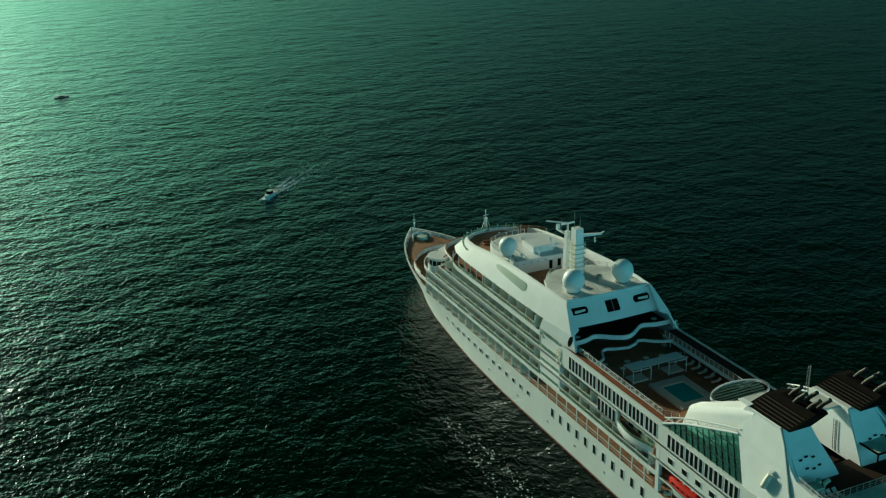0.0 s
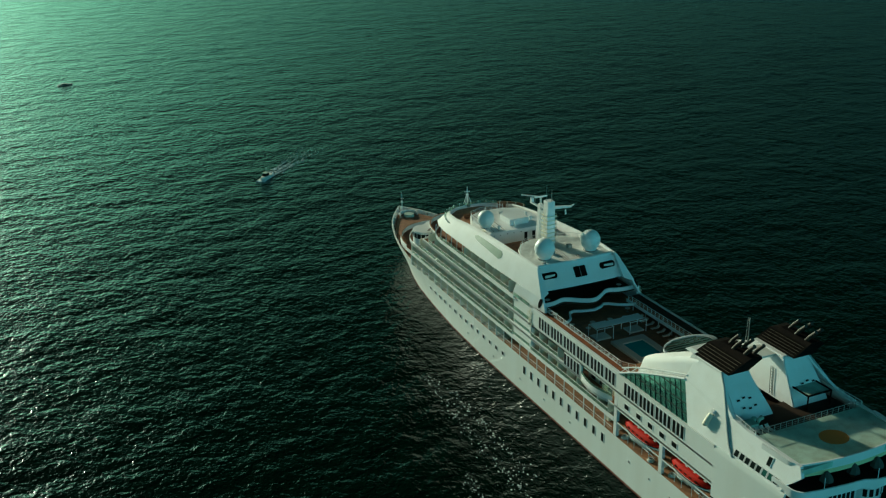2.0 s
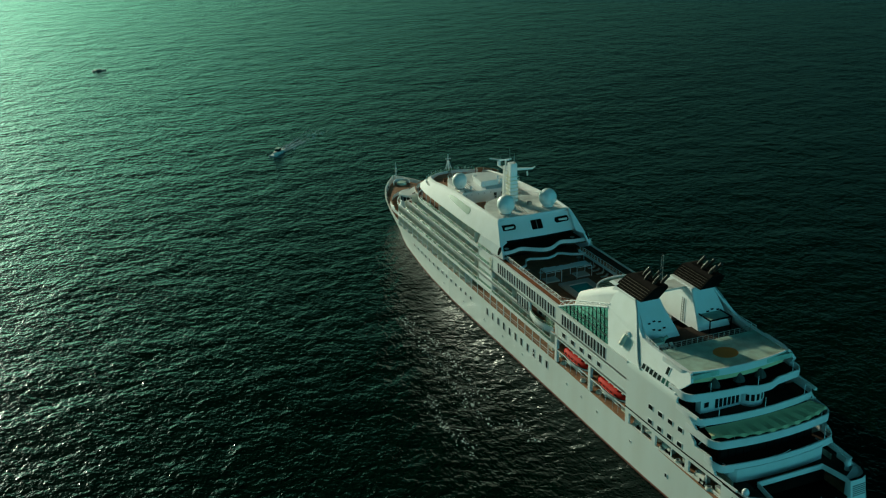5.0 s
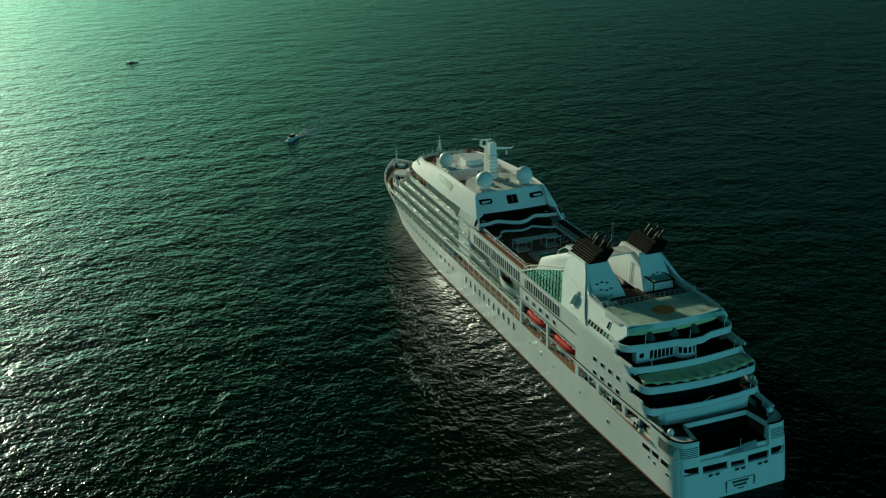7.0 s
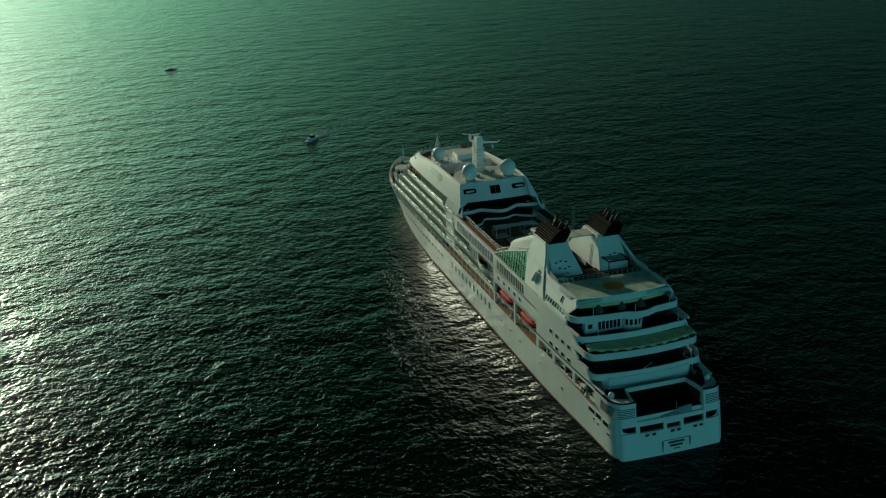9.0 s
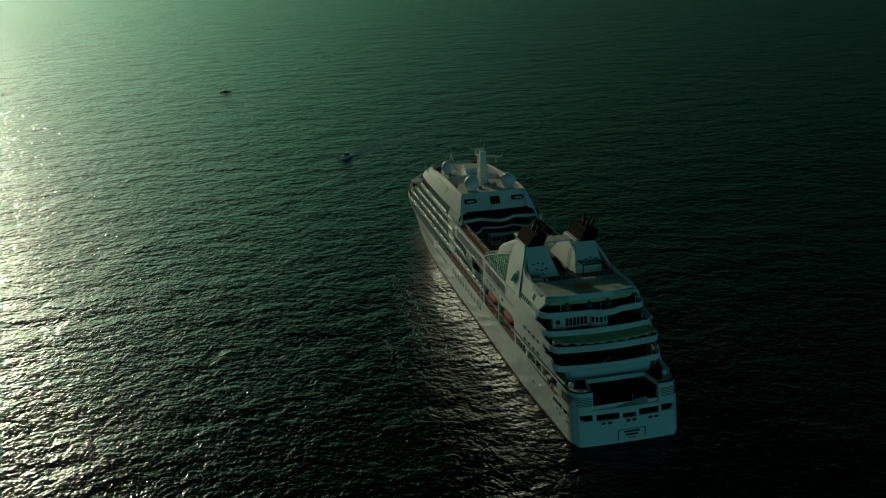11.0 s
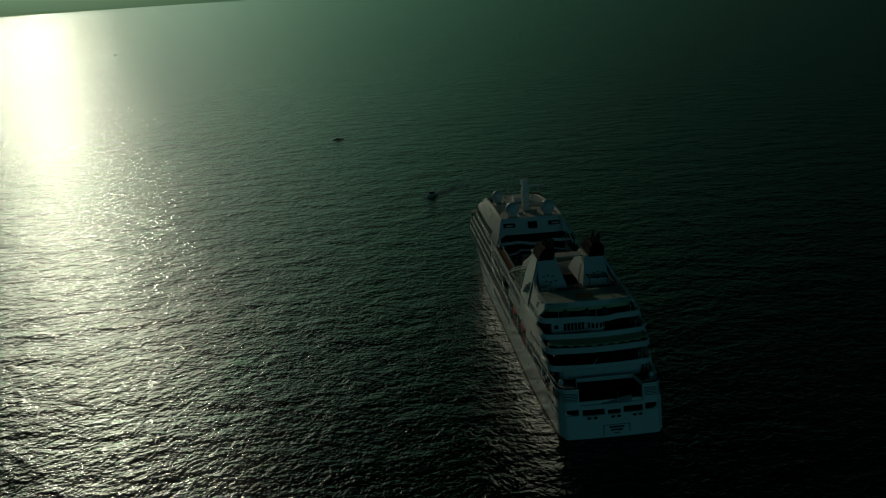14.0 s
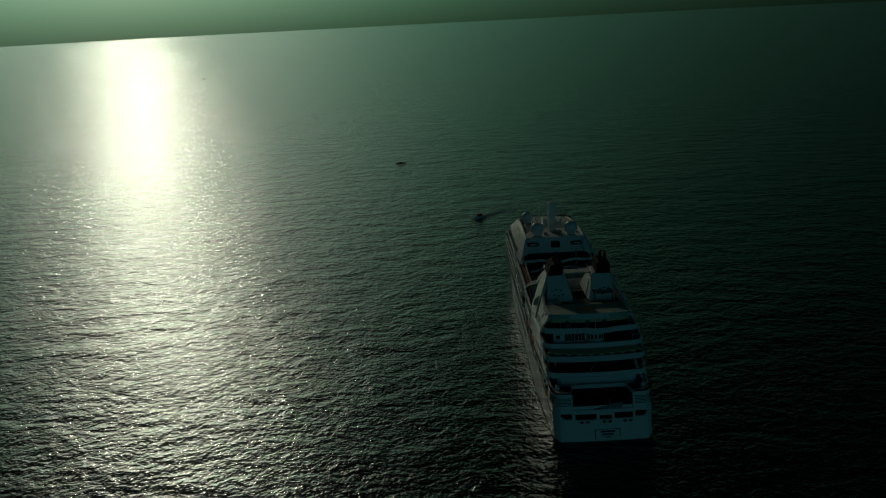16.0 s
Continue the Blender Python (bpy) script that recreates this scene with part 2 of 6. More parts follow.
def strip(bm, path, z0, z1, thick):
    """A wall of even thickness along a plan path [(x, y)], from z0 to z1 (numbers, or one for each point)."""
    pts = [Vector((x, y)) for x, y in path]
    rings = []
    for i, p in enumerate(pts):
        d = (pts[min(i + 1, len(pts) - 1)] - pts[max(i - 1, 0)]).normalized()
        n = Vector((-d.y, d.x)) * thick
        a = z0[i] if isinstance(z0, (list, tuple)) else z0
        b = z1[i] if isinstance(z1, (list, tuple)) else z1
        rings.append([(p.x, p.y, a), (p.x, p.y, b), (p.x + n.x, p.y + n.y, b), (p.x + n.x, p.y + n.y, a)])
    loft(bm, rings)


def panel(bm, outer, inner, us, vs, holes):
    """A curved wall with openings: outer(u, v) and inner(u, v) give its two faces; holes are (u0, u1, v0, v1)."""
    us = sorted({round(u, 3) for u in us} | {round(h[k], 3) for h in holes for k in (0, 1)})
    vs = sorted({round(v, 3) for v in vs} | {round(h[k], 3) for h in holes for k in (2, 3)})
    def solid(i, j):
        if not (0 <= i < len(us) - 1 and 0 <= j < len(vs) - 1):
            return False
        u, v = (us[i] + us[i + 1]) / 2, (vs[j] + vs[j + 1]) / 2
        return not any(a < u < b and c < v < d for a, b, c, d in holes)
    made = {}
    def vert(i, j, side):
        if (i, j, side) not in made:
            made[i, j, side] = bm.verts.new((outer, inner)[side](us[i], vs[j]))
        return made[i, j, side]
    for i in range(len(us) - 1):
        for j in range(len(vs) - 1):
            if not solid(i, j):
                continue
            q = ((i, j), (i + 1, j), (i + 1, j + 1), (i, j + 1))
            bm.faces.new([vert(*k, 0) for k in q])
            bm.faces.new([vert(*k, 1) for k in q[::-1]])
            for (a, b), (di, dj) in (((q[0], q[1]), (0, -1)), ((q[1], q[2]), (1, 0)), ((q[2], q[3]), (0, 1)), ((q[3], q[0]), (-1, 0))):
                if not solid(i + di, j + dj):
                    bm.faces.new((vert(*b, 0), vert(*a, 0), vert(*a, 1), vert(*b, 1)))


def finish(bm, name, mats, smooth=False, bevel=0.0):
    bmesh.ops.recalc_face_normals(bm, faces=bm.faces)
    if bevel:
        sharp = [e for e in bm.edges if len(e.link_faces) == 2 and e.calc_face_angle() > 0.5]
        bmesh.ops.bevel(bm, geom=sharp, offset=bevel, segments=2, affect="EDGES", clamp_overlap=True)
    me = bpy.data.meshes.new(name)
    bm.to_mesh(me)
    bm.free()
    for m in (mats if isinstance(mats, (list, tuple)) else [mats]):
        me.materials.append(m)
    if smooth:
        me.shade_smooth()
        me.set_sharp_from_angle(angle=radians(35))
    return me


def part(name, bm, mats, parent, label="", smooth=False, bevel=0.0):
    ob = new(name, finish(bm, name, mats, smooth, bevel))
    ob.parent = parent
    return tagged(ob, label)


def thing(name, label, category, x=0, y=0, z=0, turn=0, group=""):
    ob = new(name)
    ob.matrix_basis = pose(x, y, z, 0, 0, turn)
    return tagged(ob, label, category, group)


def again(mesh, name, parent, m):
    """One more object on a mesh that others share."""
    ob = new(name, mesh)
    ob.parent = parent
    ob.matrix_basis = m
    return ob


def table(x, rows):
    """Straight interpolation in rows of (x, value)."""
    for (a, p), (b, q) in zip(rows, rows[1:]):
        if x <= b:
            return p + (q - p) * min(1, max(0, (x - a) / (b - a)))
    return rows[-1][1]


# ---- sea ----
wave_rnd = random.Random(21)
SWELL = []      # long low waves: x and y wave numbers, phase, height
for k in range(22):
    length = 7.5 * 1.06 ** k
    way = radians(90 + wave_rnd.gauss(0, 50))
    SWELL.append((2 * math.pi / length * math.cos(way), 2 * math.pi / length * math.sin(way), wave_rnd.uniform(0, 2 * math.pi), 0.0010 * length))


def sea_height(x, y):
    """Height of the water, calm at the rim of the modelled sheet and round the hull."""
    rim = np.clip(np.minimum(np.minimum(x + 420, 520 - x), np.minimum(y + 320, 780 - y)) / 120, 0, 1)
    lee = np.clip((np.maximum(np.abs(x) - 12.0, np.abs(y) - 96.0)) / 25, 0.25, 1)
    return rim * lee * sum(h * np.sin(kx * x + ky * y + phase) for kx, ky, phase, h in SWELL)


xs, ys = np.linspace(-420, 520, 269), np.linspace(-320, 780, 315)
gx, gy = np.meshgrid(xs, ys)
verts = np.stack((gx, gy, sea_height(gx, gy)), -1).reshape(-1, 3).tolist()
nx, ny = len(xs), len(ys)
quads = [(r * nx + c, r * nx + c + 1, (r + 1) * nx + c + 1, (r + 1) * nx + c) for r in range(ny - 1) for c in range(nx - 1)]
border = [c for c in range(nx)] + [r * nx + nx - 1 for r in range(1, ny)] + [(ny - 1) * nx + c for c in range(nx - 2, -1, -1)] + [r * nx for r in range(ny - 2, 0, -1)]
first_far = len(verts)
for v in border:      # the sheet runs on flat to the horizon
    x, y = verts[v][0] - 50, verts[v][1] - 230
    reach = 4950 / math.hypot(x, y)
    verts.append((x * reach, y * reach, 0.0))
n = len(border)
quads += [(border[(k + 1) % n], border[k], first_far + k, first_far + (k + 1) % n) for k in range(n)]
sheet = bpy.data.meshes.new("water")
sheet.from_pydata(verts, [], quads)
sheet.materials.append(SEA)
sheet.shade_smooth()
tagged(new("water", sheet), "dark green open sea with short wind waves", "sea", kind="structure")

# ---- cruise ship ----
ship = thing("cruise_ship", "large white cruise ship lying still on the dark green sea", "ship")

HB_TOP = ((-98, 10.3), (-97.6, 11.0), (-97.0, 11.4), (-96, 11.65), (-94, 11.8), (-90, 11.9), (-80, 12.35), (-70, 12.7), (-62, 12.8), (50, 12.8), (57, 12.7), (64, 12.2), (72, 10.9), (79, 9.0), (87, 5.9), (92, 2.9), (95, 0.9), (96.2, 0.15))
HB_WL = ((-98, 10.1), (-97.6, 10.9), (-97.0, 11.3), (-96, 11.6), (-94, 11.8), (-90, 11.85), (-80, 12.35), (-70, 12.7), (-62, 12.8), (18, 12.8), (30, 12.45), (40, 11.8), (48, 11.0), (60, 9.6), (69, 7.8), (76, 5.6), (82, 3.3), (86, 1.5), (88.2, 0.15))


def hull_point(s, z, side):
    """s runs from the stern (0) to the stem (1)."""
    w = min(1.0, max(0.0, z / 9.0)) ** 1.25
    y_stern, y_stem = -99.0 + 0.16 * z, 88.2 + 8.0 * w
    flat = -98 + s * (96.2 + 98)
    if flat < -90:
        y = -90 + (flat + 90) / 8 * (-90 - y_stern)
        hb = table(flat, HB_TOP)
    elif flat > 50:
        k = (flat - 50) / 46.2
        y = 50 + k * (y_stem - 50)
        low = table(50 + k * 38.2, HB_WL)
        hb = low + (table(flat, HB_TOP) - low) * w
    else:
        y = flat
        low = table(flat, HB_WL)
        hb = low + (table(flat, HB_TOP) - low) * w
    return Vector((side * hb, y, z))


def side_x(y, z):
    """Half breadth of the upper works: upright to the fifth deck, then leaning inboard."""
    base = table(y, ((-98, 11.2), (-90, 11.9), (-80, 12.35), (-70, 12.7), (-62, 12.8), (52, 12.8)))
    return base - 0.47 * max(0.0, z - 20.0)


STATIONS = [0, 0.001, 0.0021, 0.0036, 0.0051, 0.0075, 0.0103, 0.015, 0.0206, 0.03, 0.04, 0.07, 0.1, 0.15, 0.2, 0.3, 0.4, 0.5, 0.6, 0.68, 0.74, 0.78, 0.82, 0.86, 0.89, 0.92, 0.945, 0.965, 0.98, 0.99, 1.0]
LEVELS = [-1.5, 0.0, 0.4, 1.5, 3.0, 4.5, 6.0, 7.0, 8.0]
bm = bmesh.new()
rings = []
for s in STATIONS:
    rings.append([hull_point(s, z, -1) for z in LEVELS[::-1]] + [hull_point(s, z, 1) for z in LEVELS])
loft(bm, rings, index=lambda f: 1 if f.calc_center_median().z < 0.38 else 0)
for f in bm.faces:
    c = f.calc_center_median()
    if abs(c.z - 8.0) < 0.01:
        f.material_index = 2
# the well of the stern stays open: the deck ends ahead of it
hull = part("hull", bm, [HULL, RED, TEAK], ship, "white steel hull with a dark red boot-top and faint rust streaks", smooth=True)

# bow bulwark, rising forward
for side in (-1, 1):
    bm = bmesh.new()
    path = [hull_point(s, 8.0, side) for s in (0.74, 0.78, 0.82, 0.86, 0.89, 0.92, 0.945, 0.965, 0.98, 0.99, 1.0)]
    tops = [8.0, 8.2, 8.8, 9.4, 9.5, 9.6, 9.7, 9.8, 9.8, 9.8, 9.8]
    rings = []
    for p, s, t in zip(path, (0.74, 0.78, 0.82, 0.86, 0.89, 0.92, 0.945, 0.965, 0.98, 0.99, 1.0), tops):
        q = hull_point(s, t, side)
        inset = Vector((-side * 0.35, 0, 0)) if abs(q.x) > 0.5 else Vector((0, -0.3, 0))
        rings.append([p, q, q + inset, p + inset])
    loft(bm, rings)
    part("bulwark", bm, HULL, ship, smooth=True)

# raised teak foredeck inside the bulwark
bm = bmesh.new()
right = [hull_point(k, 8.0, 1) for k in (0.84, 0.86, 0.89, 0.92, 0.945, 0.965, 0.98)]
right = [(max(0.1, p.x - 0.36), p.y) for p in right]
prism(bm, right + [(-x, y) for x, y in right[::-1]], 8.004, 8.95)
part("foredeck", bm, TEAK, ship, "worn brown teak foredeck")
for side in (-1, 1):
    for k in (0.87, 0.90, 0.93, 0.955):
        p = hull_point(k, 8.9, side)
        bm = bmesh.new()
        box(bm, p.x - side * 0.62 - 0.16, p.x - side * 0.62 + 0.16, p.y - 0.5, p.y + 0.5, 8.95, 9.5)
        part("fairlead", bm, MACHINE, ship, "grey mooring fairlead", bevel=0.06)


# windows: one shared mesh for each size, glass set in a raised rim
WINDOW_MESHES = {}


def window_mesh(w, h, glass):
    key = (w, h, glass.name)
    if key not in WINDOW_MESHES:
        bm = bmesh.new()
        panel(bm, lambda u, v: (-0.05, u, v), lambda u, v: (0.05, u, v), (-w / 2 - 0.07, w / 2 + 0.07), (-h / 2 - 0.07, h / 2 + 0.07), [(-w / 2, w / 2, -h / 2, h / 2)])
        n = len(bm.faces)
        box(bm, -0.015, 0.04, -w / 2, w / 2, -h / 2, h / 2)
        bm.faces.ensure_lookup_table()
        for f in bm.faces[n:]:
            f.material_index = 1
        WINDOW_MESHES[key] = finish(bm, "window", [WHITE, glass])
    return WINDOW_MESHES[key]


def window(parent, side, x, y, z, w, h, turn=0.0, lean=0.0, glass=GLASS, name="window"):
    """A window in a side wall; x is the half breadth there, turn follows the plan curve, lean the slope of the wall."""
    m = pose(side * x, y, z, 0, 0, turn if side < 0 else 180 - turn) @ pose(0, 0, 0, 0, lean, 0)
    return again(window_mesh(w, h, glass), name, parent, m)


# hull ports: a row of square ones forward, tall ones amidships, a few aft
for side in (-1, 1):
    for k in range(14):
        y = 47.0 - 3.03 * k
        s = (y + 98) / 194.2
        p, q = hull_point(s, 5.25, side), hull_point(s + 0.004, 5.25, side)
        window(hull, side, abs(p.x) + 0.02, p.y, 5.25, 0.95, 0.85, math.degrees(math.atan2(abs(p.x) - abs(q.x), q.y - p.y)) * -1, -12 * max(0, (y - 10) / 37))
    for k in range(11):
        window(hull, side, 12.82, -1.9 - 2.95 * k, 5.6, 0.85, 1.75)
    for y, z, w, h in ((-75.3, 4.3, 0.7, 0.7), (-64, 5.0, 0.35, 0.35), (-52, 5.0, 0.35, 0.35), (-46, 5.2, 0.35, 0.35), (-40, 5.2, 0.35, 0.35), (12, 2.6, 0.3, 0.3), (0, 2.8, 0.3, 0.3), (-10, 2.8, 0.3, 0.3), (-20, 2.8, 0.3, 0.3), (25, 2.6, 0.3, 0.3)):
        window(hull, side, abs(hull_point((y + 98) / 194.2, z, side).x) + 0.02, y, z, w, h)
    for y, z, w, h in ((-88.7, 6.0, 2.5, 0.95), (-91.7, 6.1, 2.0, 1.0), (-94.6, 6.0, 2.2, 1.0), (-89.6, 4.5, 0.45, 0.5), (-91.4, 4.3, 0.45, 0.5), (-95.6, 4.2, 1.1, 0.5)):
        window(hull, side, table(y, HB_TOP) + 0.03, y, z, w, h, 4 if y < -90 else 3)

# ---- decks (slabs) ----


def rounded_front(hw, y_side, y_front, steps=9):
    """Half of a blunt front, from the side to the centre line."""
    return [(hw * max(0.0, math.cos(a)) ** 0.8, y_side + (y_front - y_side) * math.sin(a) ** 1.1) for a in [k * math.pi / 2 / steps for k in range(steps + 1)]]


def deck_outline(front, y_aft, hw=12.8):
    """front: right half outline from the side to the bow; closed to a full plan."""
    right = [(hw, y_aft)] + front
    return right + [(-x, y) for x, y in right[::-1] if x > 0.01]


FRONTS = {11.0: rounded_front(12.6, 61, 75.3), 14.0: rounded_front(12.8, 55.5, 67.4), 17.0: [(12.8, 49.6)] + rounded_front(9.0, 51, 62.5), 20.0: rounded_front(12.5, 40, 51.5)}
AFT_END = {11.0: -62.0, 14.0: -62.0, 17.0: -62.0, 20.0: 2.0}
for z, front in FRONTS.items():
    bm = bmesh.new()
    prism(bm, deck_outline(front, AFT_END[z]), z - 0.30, z)
    bm.faces.ensure_lookup_table()
    for f in bm.faces:
        if f.normal.z > 0.9 or (f.calc_center_median().z > z - 0.01):
            f.material_index = 1
    part("deck", bm, [WHITE, TEAK], ship, "teak-covered deck with a white edge")
    # solid fascia round the edge of the slab
    bm = bmesh.new()
    y_end = 3.0
    path = [(12.8, {11.0: -34.6, 14.0: -23.2}.get(z, y_end))] + [(x, y) for x, y in front]
    full = path + [(-x, y) for x, y in path[::-1] if x > 0.01]
    strip(bm, full, z - 0.42, z + 0.38, 0.18)
    part("fascia", bm, WHITE, ship, smooth=True)

# front house walls behind the fascia, deck by deck
for z0, z1, hw, y_side, y_front in ((8.0, 10.7, 10.9, 57, 72.6), (11.0, 13.7, 10.9, 50.5, 64.8), (17.0, 19.7, 10.9, 40, 49.5)):
    bm = bmesh.new()
    half = rounded_front(hw, y_side, y_front)
    prism(bm, deck_outline(half, 30.0, hw), z0, z1)
    part("front_house", bm, WHITE, ship, smooth=True)

# bulwarks of the forward terraces
for z, hw, y_side, y_front in ((11.0, 12.5, 61, 75.2), (17.0, 8.8, 51.2, 62.3)):
    bm = bmesh.new()
    half = rounded_front(hw, y_side, y_front)
    strip(bm, half + [(-x, y) for x, y in half[::-1] if x > 0.01], z, z + 1.1, 0.2)
    part("bulwark", bm, WHITE, ship, smooth=True)
    bm = bmesh.new()
    strip(bm, half + [(-x, y) for x, y in half[::-1] if x > 0.01], z + 1.104, z + 1.2, 0.3)
    part("cap_rail", bm, TEAK, ship, smooth=True)

# bridge: a wheelhouse right across with rounded wings
bm = bmesh.new()
half = rounded_front(11.0, 52, 63.5)
prism(bm, deck_outline(half, 46.0, 11.0), 14.0, 16.7)
bridge = part("bridge", bm, WHITE, ship, "white wheelhouse with a dark window band", smooth=True)
bm = bmesh.new()
strip(bm, [(x * 1.006, y + 0.06) for x, y in half] + [(-x * 1.006, y + 0.06) for x, y in half[::-1] if x > 0.01], 15.2, 16.3, 0.1)
part("window_band", bm, GLASS, bridge, smooth=True)
for side in (-1, 1):
    bm = bmesh.new()
    ring = [(side * (10.35 + 2.3 * math.cos(a)), 55.0 + 3.0 * math.sin(a)) for a in [k * 2 * math.pi / 28 for k in range(28)]]
    prism(bm, ring, 13.9, 15.9)
    part("bridge_wing", bm, WHITE, bridge, smooth=True)
    bm = bmesh.new()
    prism(bm, [(side * 10.35 + (x - side * 10.35) * 0.95, 55.0 + (y - 55.0) * 0.95) for x, y in ring], 15.9, 17.15)
    part("window_band", bm, GLASS, bridge, smooth=True)
    bm = bmesh.new()
    prism(bm, [(side * 10.35 + (x - side * 10.35) * 1.02, 55.0 + (y - 55.0) * 1.02) for x, y in ring], 17.15, 17.7)
    part("wing_roof", bm, WHITE, bridge, smooth=True, bevel=0.12)
    for k in range(0, 28, 2):
        x, y = ring[k]
        bm = bmesh.new()
        tube(bm, [(x, y, 15.9), (x, y, 17.15)], 0.07, 5)
        part("mullion", bm, WHITE, bridge)

# ---- balcony rows ----
PITCH = 3.55
bm = bmesh.new()
box(bm, -0.95, 0.88, -0.05, 0.05, 0.02, 2.62)
box(bm, 0.88, 0.94, -0.06, 0.06, 0.02, 2.62)
box(bm, -0.94, -0.88, -0.06, 0.06, 0.024, 2.616)
bm.faces.ensure_lookup_table()
for f in bm.faces[:6]:
    f.material_index = 1
PARTITION = finish(bm, "partition", [WHITE, CREAM])
bm = bmesh.new()
box(bm, -0.03, 0.03, -PITCH / 2 + 0.08, PITCH / 2 - 0.08, 0.40, 1.14)
n = len(bm.faces)
box(bm, -0.06, 0.06, -PITCH / 2, PITCH / 2, 1.144, 1.20)
bm.faces.ensure_lookup_table()
for f in bm.faces[n:]:
    f.material_index = 1
BALUSTRADE = finish(bm, "balustrade", [RAILGLASS, WHITE])
bm = bmesh.new()
box(bm, -0.05, 0.05, -1.25, -0.15, 0.02, 2.1)
n = len(bm.faces)
for y in (-1.3, -0.1):
    box(bm, -0.08, 0.08, y - 0.05, y + 0.05, 0.0, 2.25)
bm.faces.ensure_lookup_table()
for f in bm.faces[n:]:
    f.material_index = 1
SLIDING = finish(bm, "sliding_door", [GLASS, WHITE])

ROWS = ((8.0, 57.0, 8.0), (11.0, 57.0, 3.2), (14.0, 51.5, 3.2), (17.0, 46.0, 3.2), (20.0, 27.0, 4.5), (11.0, -4.2, -34.0), (14.0, -4.2, -17.5))
for side in (-1, 1):
    for z, y_fore, y_aft in ROWS:
        inset = 0.25 if z == 20.0 else 0.0
        bm = bmesh.new()
        back_x = 10.95 - inset
        box(bm, min(side * back_x, side * (back_x - 0.2)), max(side * back_x, side * (back_x - 0.2)), y_aft, y_fore, z + 0.01, z + 2.68)
        row = part("balcony_row", bm, CABIN, ship, "row of cabin balconies with glass balustrades and white partitions")
        # pale panel added over the deck to brighten the partitions by bounce
        bm = bmesh.new()
        box(bm, *sorted((side * back_x, side * (12.6 - inset))), y_aft, y_fore, z + 0.004, z + 0.03)
        part("balcony_floor", bm, BOUNCEFLOOR, row)
        count = int((y_fore - y_aft) / PITCH)
        for k in range(count + 1):
            y = y_fore - k * PITCH
            again(PARTITION, "partition", row, pose(side * (11.75 - inset), y, z))
            if k < count:
                again(SLIDING, "sliding_door", row, pose(side * (back_x + 0.04), y - PITCH / 2, z))
                if z > 8.0:
                    again(BALUSTRADE, "balustrade", row, pose(side * (12.72 - inset), y - PITCH / 2, z))

# open rail and thin columns of the lowest gallery
for side in (-1, 1):
    for k in range(26):
        y = 57 - k * PITCH
        if y > -36:
            bm = bmesh.new()
            box(bm, side * 12.72 - 0.07, side * 12.72 + 0.07, y - 0.08, y + 0.08, 8.0, 10.6)
            part("gallery_post", bm, WHITE, ship)
    bm = bmesh.new()
    box(bm, side * 12.7 - 0.05, side * 12.7 + 0.05, -34.0, 57.5, 9.05, 9.12)
    box(bm, side * 12.7 - 0.015, side * 12.7 + 0.015, -34.0, 57.5, 8.53, 8.56)
    part("gallery_rail", bm, WHITE, ship)
    bm = bmesh.new()
    box(bm, side * 10.2 - 0.1, side * 10.2 + 0.1, -62.0, 8.0, 8.01, 10.7)
    part("gallery_wall", bm, CREAM, ship, "cream inner wall of the open promenade")

# white panels with green glass strips between the cabin rows and the midship windows
for side in (-1, 1):
    bm = bmesh.new()
    panel(bm, lambda u, v: (side * (12.6 - 0.47 * max(0, v - 20.4)), u, v), lambda u, v: (side * (12.0 - 0.47 * max(0, v - 20.4)), u, v), (-4.6, 3.2), (11.0, 20.4), [])
    plain = part("side_panel", bm, WHITE, ship)
    for z in (11.0, 14.0, 17.0, 20.0):
        bm = bmesh.new()
        box(bm, side * 12.76 - 0.035, side * 12.76 + 0.035, -3.6, 2.98, z + (0.84 if z < 17 else 0.46), z + (1.35 if z < 17 else 1.15))
        part("glass_strip", bm, RAILGLASS, plain, "green glass strip")
        if z == 17.0:
            bm = bmesh.new()
            box(bm, side * 12.7 - 0.1, side * 12.7 + 0.1, -4.59, 2.98, z - 0.42, z + 0.42)
            part("ledge", bm, WHITE, plain)
    # crest: a loose cluster of plain leaf shapes
    bm = bmesh.new()
    leaf_rnd = random.Random(3)
    for k in range(46):
        a, r = leaf_rnd.uniform(0, 2 * math.pi), leaf_rnd.random() ** 0.6
        c = (side * (12.84 + leaf_rnd.uniform(0, 0.12)), -4.2 + 1.05 * r * math.cos(a), 18.4 + 2.1 * r * math.sin(a))
        bmesh.ops.create_icosphere(bm, subdivisions=1, radius=1, matrix=pose(*c, leaf_rnd.uniform(-70, 70), 0, 0) @ Matrix.Diagonal((0.06, 0.13, 0.30, 1)))
    part("crest", bm, CREAM, plain, "pale plain crest of leaf shapes")
    bm = bmesh.new()
    ring = [(side * (11.28 - 0.37 * 0.95 * math.sin(a) + 0.115 * 0.55 * math.cos(a)), -5.4 + 0.55 * math.cos(a), 21.6 + 0.95 * math.sin(a)) for a in [k * 2 * math.pi / 24 for k in range(24)]]
    loft(bm, [ring, [(x + side * 0.02 - side * 0.55, y, z) for x, y, z in ring]])
    part("oval_port", bm, BLACK, plain, "black oval opening")

